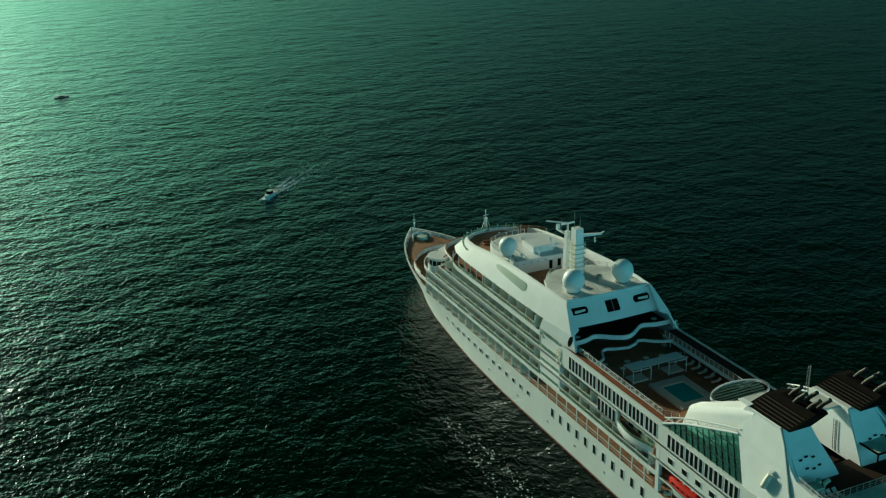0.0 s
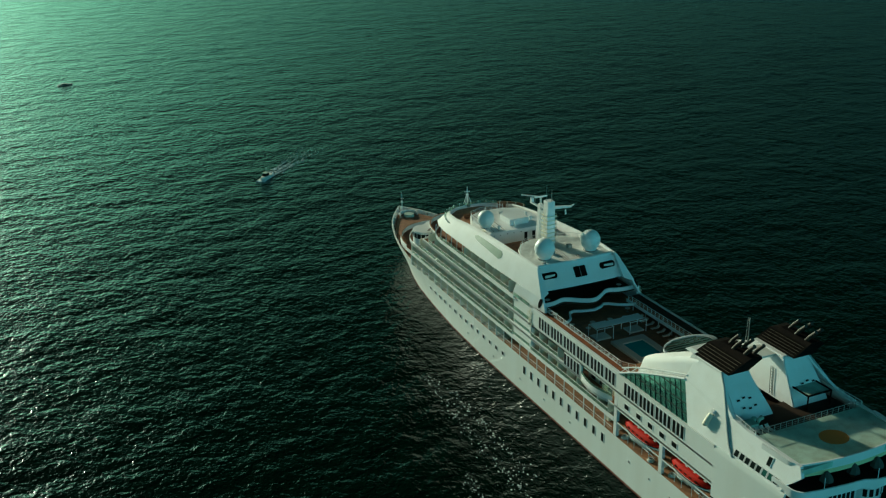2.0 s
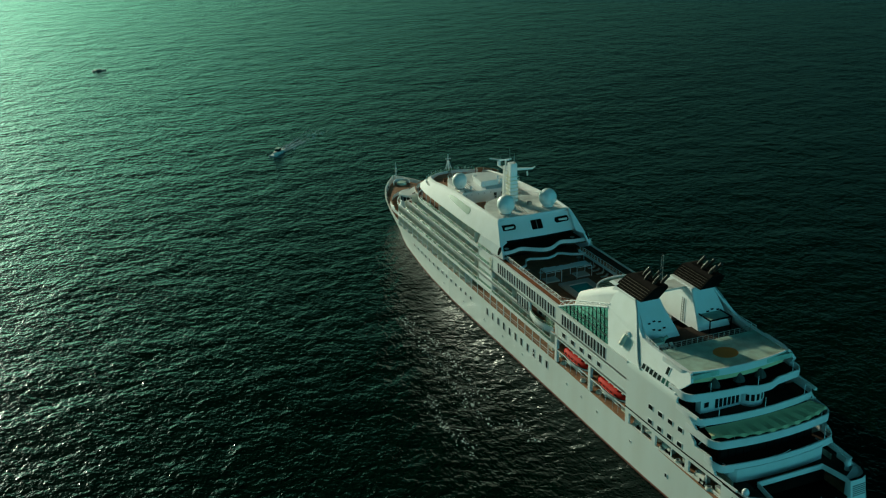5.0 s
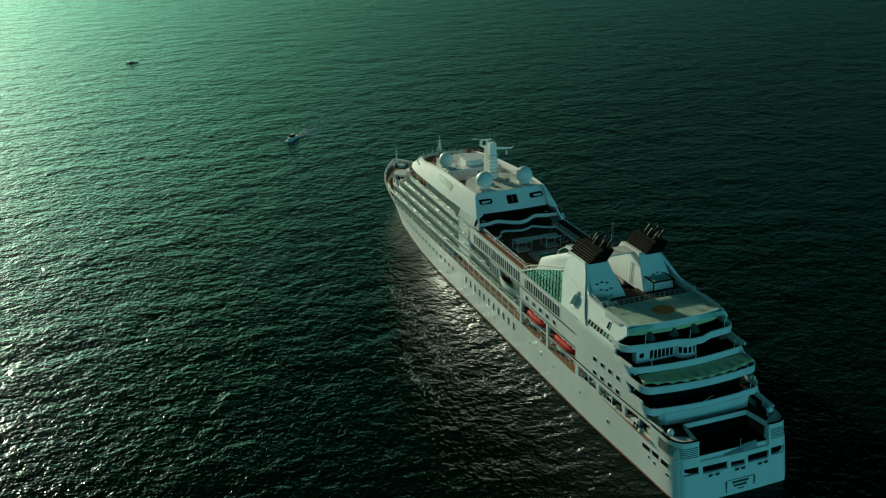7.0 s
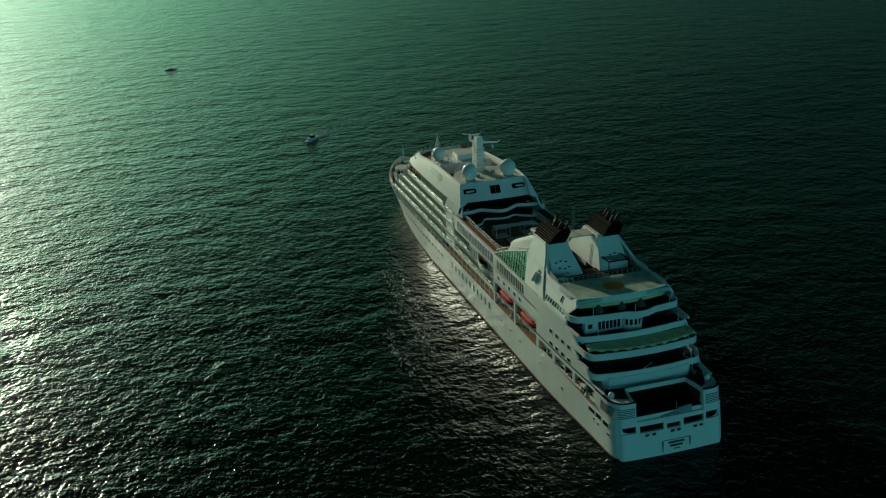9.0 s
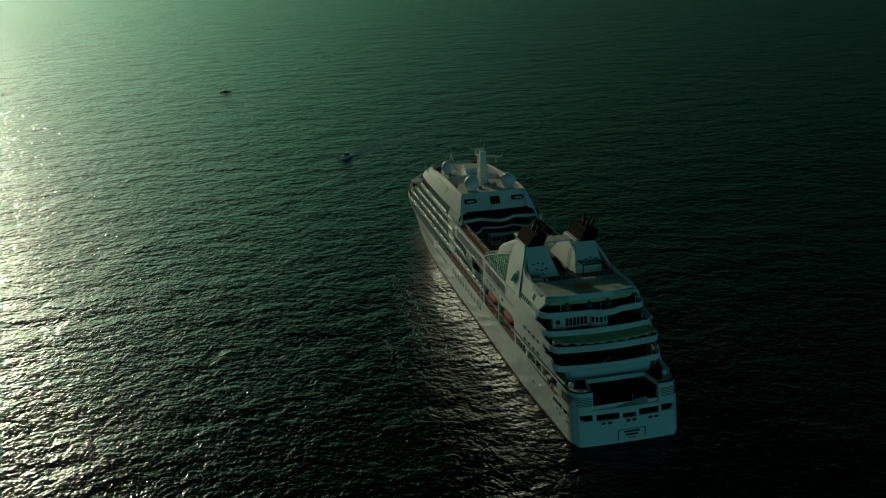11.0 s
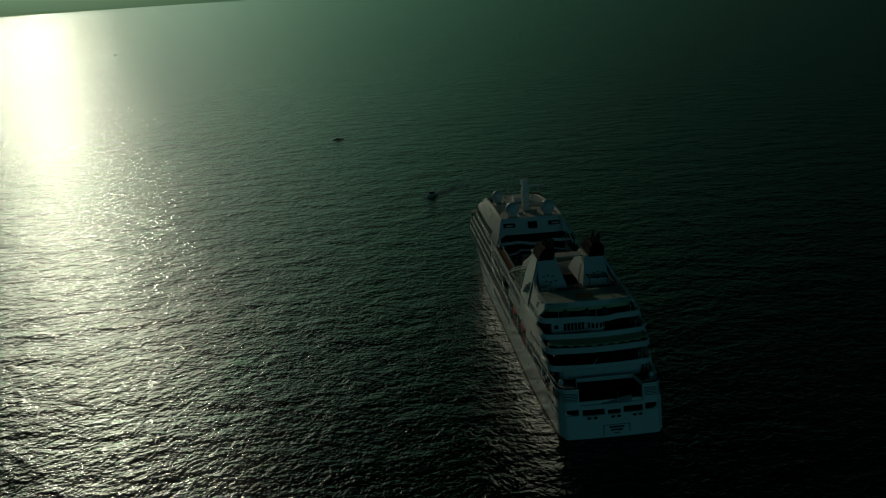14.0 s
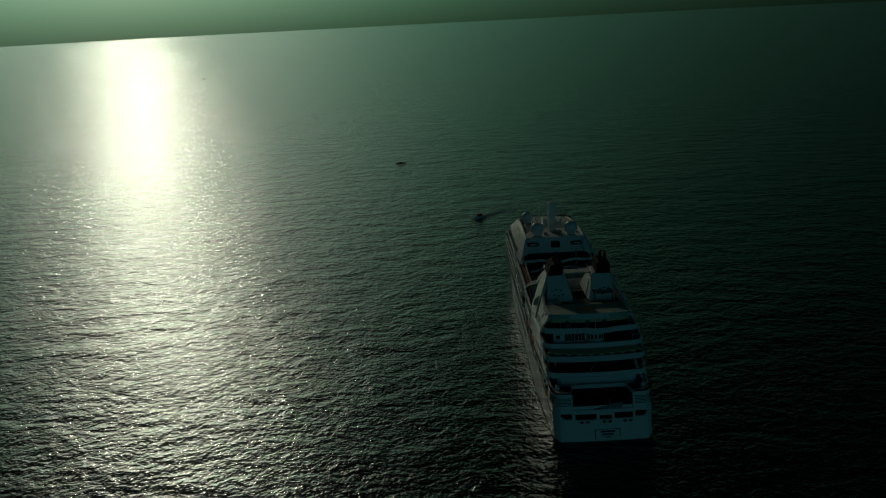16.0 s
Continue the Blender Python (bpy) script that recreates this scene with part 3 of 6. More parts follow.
# midship side: window rows, pillars and the wall over the boats
for side in (-1, 1):
    bm = bmesh.new()
    panel(bm, lambda u, v: (side * 12.8, u, v), lambda u, v: (side * 12.35, u, v), (-35.8, -4.6), (16.7, 20.45 if side < 0 else 18.95), [])
    panel(bm, lambda u, v: (side * 12.8, u, v), lambda u, v: (side * 12.35, u, v), (-62.0, -35.8), (13.4, 20.45), [])
    panel(bm, lambda u, v: (side * 12.8, u, v), lambda u, v: (side * 12.35, u, v), (-23.5, -17.5), (13.7, 16.7), [])
    mid = part("side_wall", bm, HULL, ship, "flush white side wall with rows of tall windows")
    y = -8.1
    k = 0
    while y > -35.2:
        window(mid, side, 12.82, y, 18.75 if side < 0 else 17.8, 0.78, 2.45 if side < 0 else 1.9)
        k += 1
        y -= 1.12 if k % 4 else 1.42
    y = -38.0
    k = 0
    while y > -54.6:
        window(mid, side, 12.82, y, 18.55, 0.78, 2.35)
        k += 1
        y -= 1.10 if k % 4 else 1.35
    for k in range(5):
        window(mid, side, 12.82, -17.9 - 1.15 * k, 15.3, 0.8, 2.3)
    for y in (-38.6, -42.2, -45.6, -48.9, -52.3):
        window(mid, side, 12.82, y, 15.3, 1.35, 0.95)
    # pillars of the boat bay
    for y in (-35.2, -48.8):
        bm = bmesh.new()
        box(bm, side * 12.5 - 0.3, side * 12.5 + 0.3, y - 0.5, y + 0.5, 8.0, 13.4 if y < -40 else 16.7)
        part("pillar", bm, WHITE, mid, bevel=0.05)
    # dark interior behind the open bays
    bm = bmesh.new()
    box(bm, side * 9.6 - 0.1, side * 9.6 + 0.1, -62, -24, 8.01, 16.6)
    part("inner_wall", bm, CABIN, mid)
    bm = bmesh.new()
    box(bm, side * 12.45 - 0.06, side * 12.45 + 0.06, -33.4, -30.2, 14.0, 16.6)
    part("glass_screen", bm, RAILGLASS, mid, "pale green glass screen")
    bm = bmesh.new()
    box(bm, min(side * 9.6, side * 12.6), max(side * 9.6, side * 12.6), -34.6, -24.0, 16.3, 16.6)
    part("bay_ceiling", bm, WHITE, mid)
    bm = bmesh.new()
    box(bm, side * 11.1 - 0.1, side * 11.1 + 0.1, -34.5, -23.6, 13.95, 16.28)
    part("bay_wall", bm, CREAM, mid, "cream back wall behind the bulging balcony")
    for y in (-25.4, -28.2, -31.0):
        window(mid, side, 11.24, y, 15.2, 1.5, 1.9)
    # curved balcony bulging out of the side
    bm = bmesh.new()
    arc = [(side * (12.62 + 0.95 * math.sin(math.pi * k / 16) ** 1.2), -22.8 - 10.8 * k / 16) for k in range(17)]
    strip(bm, arc, 13.45, 14.85, -0.2 * side)
    part("curved_bulwark", bm, WHITE, mid, smooth=True)
    bm = bmesh.new()
    prism(bm, [(side * 10.4, -22.8)] + arc + [(side * 10.4, -33.6)], 13.5, 13.9)
    part("balcony_floor", bm, ROOF, mid)
    bm = bmesh.new()
    strip(bm, arc, 14.9, 15.35, -0.06 * side)
    part("curved_glass", bm, RAILGLASS, mid)

# boat bay and promenade floor
bm = bmesh.new()
for side in (-1, 1):
    box(bm, min(side * 9.6, side * 12.6), max(side * 9.6, side * 12.6), -90.0, 8.0, 8.01, 8.1)
part("promenade_floor", bm, TEAK, ship, "worn teak promenade deck")

# ---- aft side walls with slots, square windows and open balcony ends ----
SCOOPS = [(-93, -82.4, 14.1, 17.1), (-93, -82.6, 17.1, 19.4), (-93, -77.0, 19.4, 20.5)]     # open ends of the terraces, with a slanting fore edge
for y_tip, z_lo, z_hi, run in ((-86.4, 11.6, 14.1, 1.6), (-80.8, 14.1, 16.4, 2.2), (-80.4, 17.1, 18.9, 2.2)):
    for k in range(9):
        SCOOPS.append((-93, y_tip - run * (1 - (k + 0.5) / 9) ** 1.3, z_lo + (z_hi - z_lo) * k / 9, z_lo + (z_hi - z_lo) * (k + 1) / 9 + 0.002))
SLOTS = ((-70.6, -63.2, 8.35, 10.5), (-80.2, -71.7, 8.35, 10.4), (-89.6, -81.2, 8.5, 10.6))
for side in (-1, 1):
    bm = bmesh.new()
    panel(bm, lambda u, v: (side * side_x(u, v), u, v), lambda u, v: (side * (side_x(u, v) - 0.4), u, v),
          (-90, -88, -85, -82, -80, -76, -70, -66, -62), (8.0, 11.4, 14, 17, 20, 20.4), list(SLOTS) + SCOOPS + [(-93, -83.6, 14.1, 20.5), (-93, -88.4, 11.6, 14.1)])
    aft_side = part("side_wall", bm, HULL, ship, "white after side wall with square windows and long slots", smooth=True)
    # leaning upper wall with the raked wing that screens the funnels
    outline = ((-55.0, 20.4), (-50.4, 25.9), (-50.6, 28.6), (-51.4, 29.5), (-56.6, 29.6), (-57.6, 29.2), (-59.4, 27.4), (-61.4, 25.8), (-63.0, 25.0), (-66, 24.7), (-77.4, 24.62), (-78.4, 23.4), (-77.3, 22.2), (-76.6, 21.6), (-76.0, 20.4))
    bm = bmesh.new()
    loft(bm, [[(side * side_x(y, z), y, z) for y, z in outline], [(side * (side_x(y, z) - 0.55), y, z) for y, z in outline]])
    wing_wall = part("wing_wall", bm, WHITE, ship, "tall white raked wing wall beside the funnel")
    # blue-grey stripe on the wing's trailing edge
    bm = bmesh.new()
    edge = [(-57.0, 29.6), (-58.8, 28.0), (-60.2, 26.4), (-61.4, 25.0), (-62.9, 23.2), (-64.4, 21.6), (-65.8, 20.5)]
    tube(bm, [(side * (side_x(y, z) + 0.03), y, z) for y, z in edge], 0.16, 6)
    part("edge_stripe", bm, EDGE, wing_wall, "grey rounded edge strip")
    for k in range(8):
        y = -66.4 - 1.2 * k
        window(wing_wall, side, side_x(y, 21.3) + 0.03, y, 21.3, 0.85, 0.95, 3, 25, GLASS if k not in (5, 6) else GREENGLASS)
    window(wing_wall, side, side_x(-72.4, 23.0) + 0.03, -72.4, 23.0, 0.75, 1.35, 3, 25)
    for k in range(4):
        for z, y0 in ((15.1, -70.0), (12.25, -70.0)):
            y = y0 - 2.85 * k
            window(aft_side, side, side_x(y, z) + 0.03, y, z, 1.25, 0.85, 3)
    # black sheer line
    bm = bmesh.new()
    line = [(side * (table(y, HB_TOP) + 0.03), y, 11.42 + (0.0 if y > -90 else -0.3 * (-90 - y) / 6)) for y in (-62, -66, -70, -75, -80, -85, -90, -93, -95.5)]
    tube(bm, line, 0.13, 5)
    part("sheer_line", bm, BLACK, aft_side, "thin black line along the side")
    # posts in the slots and struts in the balcony ends
    for y in (-66.9, -75.9, -85.4):
        bm = bmesh.new()
        box(bm, side * (side_x(y, 9) - 0.4) - 0.1, side * (side_x(y, 9) - 0.4) + 0.1, y - 0.1, y + 0.1, 8.1, 10.8)
        part("post", bm, WHITE, aft_side)
    for z0, z1 in ((12.0, 12.5), (14.0, 15.9), (17.2, 18.2)):
        x = side_x(-83.5, z0) - 1.0
        bm = bmesh.new()
        tube(bm, [(side * x, -82.2, z0), (side * x, -83.6, z1)], 0.12, 5)
        part("strut", bm, WHITE, aft_side)
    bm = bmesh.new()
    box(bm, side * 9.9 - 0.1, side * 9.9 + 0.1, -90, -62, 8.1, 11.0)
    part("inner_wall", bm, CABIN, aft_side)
    # dark glass wall stands in for the shade inside the terrace ends
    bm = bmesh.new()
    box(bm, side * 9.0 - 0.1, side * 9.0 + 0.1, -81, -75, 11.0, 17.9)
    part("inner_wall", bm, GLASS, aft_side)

# ---- after terraces ----


def band_path(y_start, y_aft, z, bulge=0.9, r=2.2, step=0.0):
    """Plan of a terrace edge: along one side, round the corner, across the stern and back."""
    xs = side_x(y_aft + r, z) + 0.03
    right = [(side_x(y, z) + 0.03, y) for y in (y_start, (y_start + y_aft + r) / 2)]
    corner = [(xs - r + r * math.cos(a), y_aft + r - r * math.sin(a)) for a in [k * math.pi / 2 / 6 for k in range(7)]]
    across = []
    for k in range(1, 20):
        x = (xs - r) * (1 - k / 10)
        y = y_aft - bulge * (1 - (x / (xs - r)) ** 2)
        if step:
            y -= step * math.exp(-((x - 2.4) / 2.6) ** 4) * 0.7
        across.append((x, y))
    return right + corner + across + [(-x, y) for x, y in corner[::-1]] + [(-x, y) for x, y in right[::-1]]


TERRACES = (  # name, underside, top of the bulwark, after edge, forward end, step
    (23.3, 24.65, -77.4, -70.0, 0.0), (20.35, 21.7, -79.6, -74.0, 1.3), (17.45, 18.7, -82.6, -77.0, 0.0), (15.6, 17.0, -87.4, -79.8, 0.0), (11.95, 13.3, -88.7, -85.0, 0.0))
for k, (zb, zt, y_aft, y_start, step) in enumerate(TERRACES):
    path = band_path(y_start, y_aft, (zb + zt) / 2, 0.9, 2.2, step)
    bm = bmesh.new()
    rise = (0.0, 0.0, 1.0, 0.3, 0.9)[k]          # the edge climbs along the sides
    climb = [rise * max(0.0, 1 - abs(i - end) / 6.0) for i, end in [(i, 0 if i < len(path) / 2 else len(path) - 1) for i in range(len(path))]]
    strip(bm, path, [zb + c for c in climb], [zt + c * 0.8 for c in climb], -0.25)
    edge = part("terrace_bulwark", bm, WHITE, ship, "broad white curved terrace edge across the stern", smooth=True)
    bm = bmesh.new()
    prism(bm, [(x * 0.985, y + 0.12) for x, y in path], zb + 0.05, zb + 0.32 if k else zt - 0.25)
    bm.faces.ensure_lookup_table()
    # the lower terraces carry their shade in the deck colour
    part("terrace_deck", bm, GREYDECK if k == 0 else SHADEDECK, ship, "weathered grey-green painted roof deck" if k == 0 else "terrace deck with shade painted into its dark colour")
    if k:
        # set-back glazed front of the storey above this deck
        z_top = TERRACES[k - 1][0]
        y_wall = max(y_aft + 3.2, TERRACES[k - 1][2] + 1.6) if k != 3 else y_aft + 4.6
        bm = bmesh.new()
        box(bm, -9.4, 9.4, y_wall, y_wall + 0.3, zb + 0.33, z_top)
        front = part("glazed_front", bm, GLASS, ship, "dark glazed front of the terrace lounge")
        for i in range(13):
            x = -9.3 + i * 1.55
            bm = bmesh.new()
            box(bm, x - 0.05, x + 0.05, y_wall - 0.06, y_wall - 0.002, zb + 0.34, z_top - 0.02)
            part("mullion", bm, BLACK, front)
        for i in range(8, len(path) - 5, 9 if k < 3 else 50):
            x, y = path[i]
            bm = bmesh.new()
            tube(bm, [(x * 0.97, y + 0.3, zb + 0.3), (x * 0.97, y + 0.3, z_top + 0.05)], 0.06, 5)
            part("stanchion", bm, WHITE, edge)
# valance hanging under the edge of the roof deck
bm = bmesh.new()
strip(bm, [(x * 0.975, y + 0.3) for x, y in band_path(-72.0, -77.4, 23.9)], 22.35, 23.28, -0.05)
part("valance", bm, CANVAS, ship, "pale green canvas valance under the roof edge", smooth=True)
# deck house under the second terrace: a square port, a row of tall panes and a round bay
bm = bmesh.new()
box(bm, -9.3, -1.2, -79.5, -78.0, 17.78, 20.34)
lounge = part("deck_house", bm, WHITE, ship, "low white deck house with tall dark windows")
again(window_mesh(0.95, 0.95, GLASS), "pane", lounge, pose(-8.2, -79.52, 19.3, 0, 0, 90))
for k in range(6):
    again(window_mesh(0.66, 1.75, GLASS), "pane", lounge, pose(-6.15 + 0.84 * k, -79.52, 19.15, 0, 0, 90))
bm = bmesh.new()
arc = [(1.0 + 2.15 * math.cos(a), -79.4 - 1.75 * math.sin(a)) for a in [k * math.pi / 14 for k in range(15)]]
prism(bm, arc + [(-1.15, -78.2), (3.15, -78.2)], 17.78, 20.5)
bay = part("bay_window", bm, WHITE, ship, "white rounded bay with tall dark panes", smooth=True)
for k in range(5):
    a = radians(40 + 25 * k)
    again(window_mesh(0.62, 1.25, GLASS), "pane", bay, pose(1.0 + 2.17 * math.cos(a), -79.4 - 1.77 * math.sin(a), 19.45, 0, 0, 180 - math.degrees(a)))

# awning with a scalloped lower edge below the third terrace
bm = bmesh.new()
top, low, hem = [], [], []
for i in range(81):
    x = -10.9 + 21.8 * i / 80
    curve = 1 - (x / 11.4) ** 2
    lobe = abs(math.sin(math.pi * 9 * i / 80))
    top.append((x * 0.99, -82.85 - 0.75 * curve, 17.43))
    low.append((x * 1.06, -85.6 - 2.4 * curve, 17.62))
    hem.append((x * 1.07, -85.9 - 2.5 * curve, 17.12 + 0.34 * lobe))
loft(bm, [top, low, hem, [(x, y + 0.05, z) for x, y, z in hem], [(x, y + 0.05, z - 0.06) for x, y, z in low], [(x, y, z - 0.07) for x, y, z in top]], caps=False, closed=False)
awning = part("awning", bm, CANVAS, ship, "cream-green canvas awning with a scalloped edge", smooth=True)
for k in range(6):
    x = -8.0 + k * 3.2
    bm = bmesh.new()
    tube(bm, [(x, -87.3, 16.9), (x, -87.6 + 0.012 * x * x, 17.5)], 0.05, 5)
    part("awning_post", bm, STEEL, awning)

# ---- stern ----


def transom_y(u, v):
    return -99.35 + 0.16 * v - 0.35 * (1 - (u / 11.4) ** 2) + 0.9 * max(0.0, abs(u) - 9.9) ** 2


bm = bmesh.new()
panel(bm, lambda u, v: (u, transom_y(u, v), v), lambda u, v: (u * 0.985, transom_y(u, v) + 0.6, v), [x * 1.0 for x in range(-10, 11)] + [-11.2, -10.8, -10.4, 10.4, 10.8, 11.2], (-0.6, 8.0, 10.9),
      [(-7.2, 7.0, 7.3, 10.95), (-10.4, -7.4, 5.2, 6.5), (-6.6, -1.7, 5.0, 6.35), (-1.0, 1.9, 5.0, 6.0), (2.5, 6.9, 5.1, 6.5), (7.4, 10.2, 5.3, 6.7)])
transom = part("transom", bm, HULL, ship, "white transom with dark mooring slots", smooth=True)
# black strip stands in for the unlit space behind the slots
bm = bmesh.new()
strip(bm, [(x * 0.99, transom_y(x, 5.6) + 0.42) for x in (-10.7, -10, -9, -8, -6, -3, 0, 3, 6, 8, 9, 10, 10.6)], 4.75, 6.85, 0.05)
part("slot_shade_backing", bm, BLACK, transom)
for x in (-5.2, -3.8, 0.1, 1.4, 4.9, 6.2):
    again(window_mesh(0.8, 0.95, GLASS), "window", transom, pose(x, transom_y(x, 4.3) - 0.02, 4.3, 0, 0, 90) @ pose(0, 0, 0, 0, -9, 0))
# name board: a thin outline with plain bars in place of the words
bm = bmesh.new()
y_sign = -99.68
for x0, x1, z0, z1 in ((-2.2, 3.7, 2.62, 2.74), (-2.2, -2.08, 0.5, 2.62), (3.58, 3.7, 0.9, 2.62)):
    box(bm, x0, x1, y_sign + 0.16 * z0 - 0.05, y_sign + 0.16 * z0 + 0.3, z0, z1)
for x0, x1, z in ((-0.9, 2.5, 1.95), (-0.6, 2.1, 1.3), (0.2, 1.5, 0.75)):
    box(bm, x0, x1, y_sign + 0.16 * z - 0.05, y_sign + 0.16 * z + 0.3, z, z + (0.42 if z > 1 else 0.22))
part("name_board", bm, LETTER, transom, "outlined board with dark bars of lettering")
# quarters beside the open well, with louvres
for side in (-1, 1):
    bm = bmesh.new()
    ring = [(side * 7.1, -97.8), (side * 9.2, -97.78), (side * 10.3, -97.35), (side * 11.1, -96.5), (side * 11.5, -95.5), (side * 11.72, -94.2), (side * 11.92, -90.0), (side * 11.4, -90.0), (side * 10.7, -94.4), (side * 7.1, -96.6)]
    prism(bm, ring, 8.0, 11.1)
    quarter = part("stern_quarter", bm, HULL, ship, smooth=True)
    for k in range(6):
        bm = bmesh.new()
        z = 8.35 + 0.33 * k
        strip(bm, [(side * x, transom_y(x, z) - 0.03) for x in (7.4, 8.4, 9.3, 10.0, 10.5)] + [(side * 11.2, -96.4), (side * 11.58, -95.5), (side * 11.79, -94.2), (side * 11.9, -92.4)], z, z + 0.13, 0.1 * side)
        part("louvre", bm, BLACK, quarter, "dark horizontal louvre slit")
    bm = bmesh.new()
    ring = [(side * 7.1, -97.84), (side * 9.22, -97.82), (side * 10.34, -97.38), (side * 11.15, -96.52), (side * 11.55, -95.5), (side * 11.77, -94.2), (side * 11.98, -90.0)]
    strip(bm, ring, 11.104, 11.3, 0.35 * side)
    part("cap_rail", bm, BLACK, quarter)
    # side and after deck of the quarter
    bm = bmesh.new()
    box(bm, min(side * 6.9, side * 11.2), max(side * 6.9, side * 11.2), -95.0, -86.0, 9.8, 10.0)
    part("quarter_deck", bm, SHADEDECK, ship)
    bm = bmesh.new()
    tube(bm, [(side * 10.2, -93.6, 10.0), (side * 10.2, -93.6, 10.9)], 0.5, 12, 0.4)
    ball(bm, (side * 10.2, -93.6, 11.2), 0.6, 1.3, 14, 10)
    part("capstan_cover", bm, DOME, ship, "pale domed cover", smooth=True)
# coaming of the well and its floor
bm = bmesh.new()
strip(bm, [(-7.25, -97.3), (-6.5, -92.1), (6.3, -92.1), (7.1, -97.0)], 10.3, 11.2, 0.3)
part("well_coaming", bm, WHITE, ship, "white rim round the open stern well")
bm = bmesh.new()
box(bm, -7.0, 7.0, -92.0, -91.8, 8.1, 10.6)
box(bm, -7.0, 7.0, -97.6, -91.9, 8.02, 8.1)
part("well_floor", bm, BLACK, ship, "dark floor of the stern well")
bm = bmesh.new()
for x0, x1, z0, z1 in ((-2.2, 1.2, 7.2, 7.9), (1.5, 4.4, 7.3, 8.6)):      # two folded flaps standing askew in the sill
    loft(bm, [[(x0, -98.5, z0), (x1, -98.6, z0 + 0.3), (x1, -98.45, z0 + 0.4), (x0, -98.35, z0 + 0.1)], [(x0 + 0.3, -97.7, z1 - 0.5), (x1 + 0.2, -97.9, z1), (x1 + 0.2, -97.75, z1 + 0.1), (x0 + 0.3, -97.55, z1 - 0.4)]])
tube(bm, [(1.6, -97.6, 7.4), (1.5, -97.6, 9.6)], 0.06)
part("stern_platform", bm, EDGE, ship, "grey folding platform")
bm = bmesh.new()
strip(bm, [(-9.6, -86.5), (-9.5, -88.2), (-8.6, -89.2), (-4.5, -89.7), (0.0, -89.85), (4.5, -89.7), (8.6, -89.2), (9.5, -88.2), (9.6, -86.5)], 10.0, 12.4, 0.25)
part("recessed_wall", bm, WHITE, ship, "white wall below the lowest terrace", smooth=True)
bm = bmesh.new()
tube(bm, [(-2.0, -90.2, 13.6), (-1.2, -92.6, 16.2)], 0.07, 6, 0.04)
part("flag_staff", bm, WHITE, ship)

# ---- roof deck with the orange disc ----
bm = bmesh.new()
prism(bm, [(2.25 * math.cos(a), -73.0 + 2.05 * math.sin(a)) for a in [k * 2 * math.pi / 40 for k in range(40)]], 24.40, 24.412)
part("orange_disc", bm, ORANGE, ship, "faded orange painted disc")
# deck colour darkened for the shadow behind the funnels
bm = bmesh.new()
prism(bm, [(-10.2, -70.2), (10.2, -70.2), (9.6, -60.0), (-9.6, -60.0)], 23.0, 23.4)
part("funnel_deck", bm, SHADEDECK, ship, "teak sun deck behind the funnels, colour darkened for shade")
bm = bmesh.new()
prism(bm, [(-10.3, -78.0), (10.3, -78.0), (10.3, -67.8), (-10.3, -67.8)], 23.5, 24.39)
part("roof_plinth", bm, GREYDECK, ship)


def rail(points, height, spacing, parent, label="", paint=WHITE):
    """A railing: posts, a top bar and two wires along points."""
    bm = bmesh.new()
    for a, b in zip(points, points[1:]):
        a, b = Vector(a), Vector(b)
        n = max(1, round((b - a).length / spacing))
        for k in range(n + 1):
            p = a.lerp(b, k / n)
            box(bm, p.x - 0.035, p.x + 0.035, p.y - 0.035, p.y + 0.035, p.z, p.z + height)
    for h, r in ((height, 0.045), (height * 0.62, 0.02), (height * 0.3, 0.02)):
        for a, b in zip(points, points[1:]):
            tube(bm, [Vector(a) + Vector((0, 0, h)), Vector(b) + Vector((0, 0, h))], r, 5)
    return part("railing", bm, paint, parent, label)


rail([(-10.1, -67.9, 24.39), (10.1, -67.9, 24.39)], 1.1, 1.15, ship, "grey pipe railing across the roof deck", MACHINE)
for side in (-1, 1):
    rail([(side * 10.3, -67.9, 24.39), (side * 9.9, -63.0, 24.6)], 0.9, 1.2, ship)

# ---- funnels ----


def ring_box(x0, x1, y0, y1, z):
    return [(x0, y0, z), (x1, y0, z), (x1, y1, z), (x0, y1, z)]


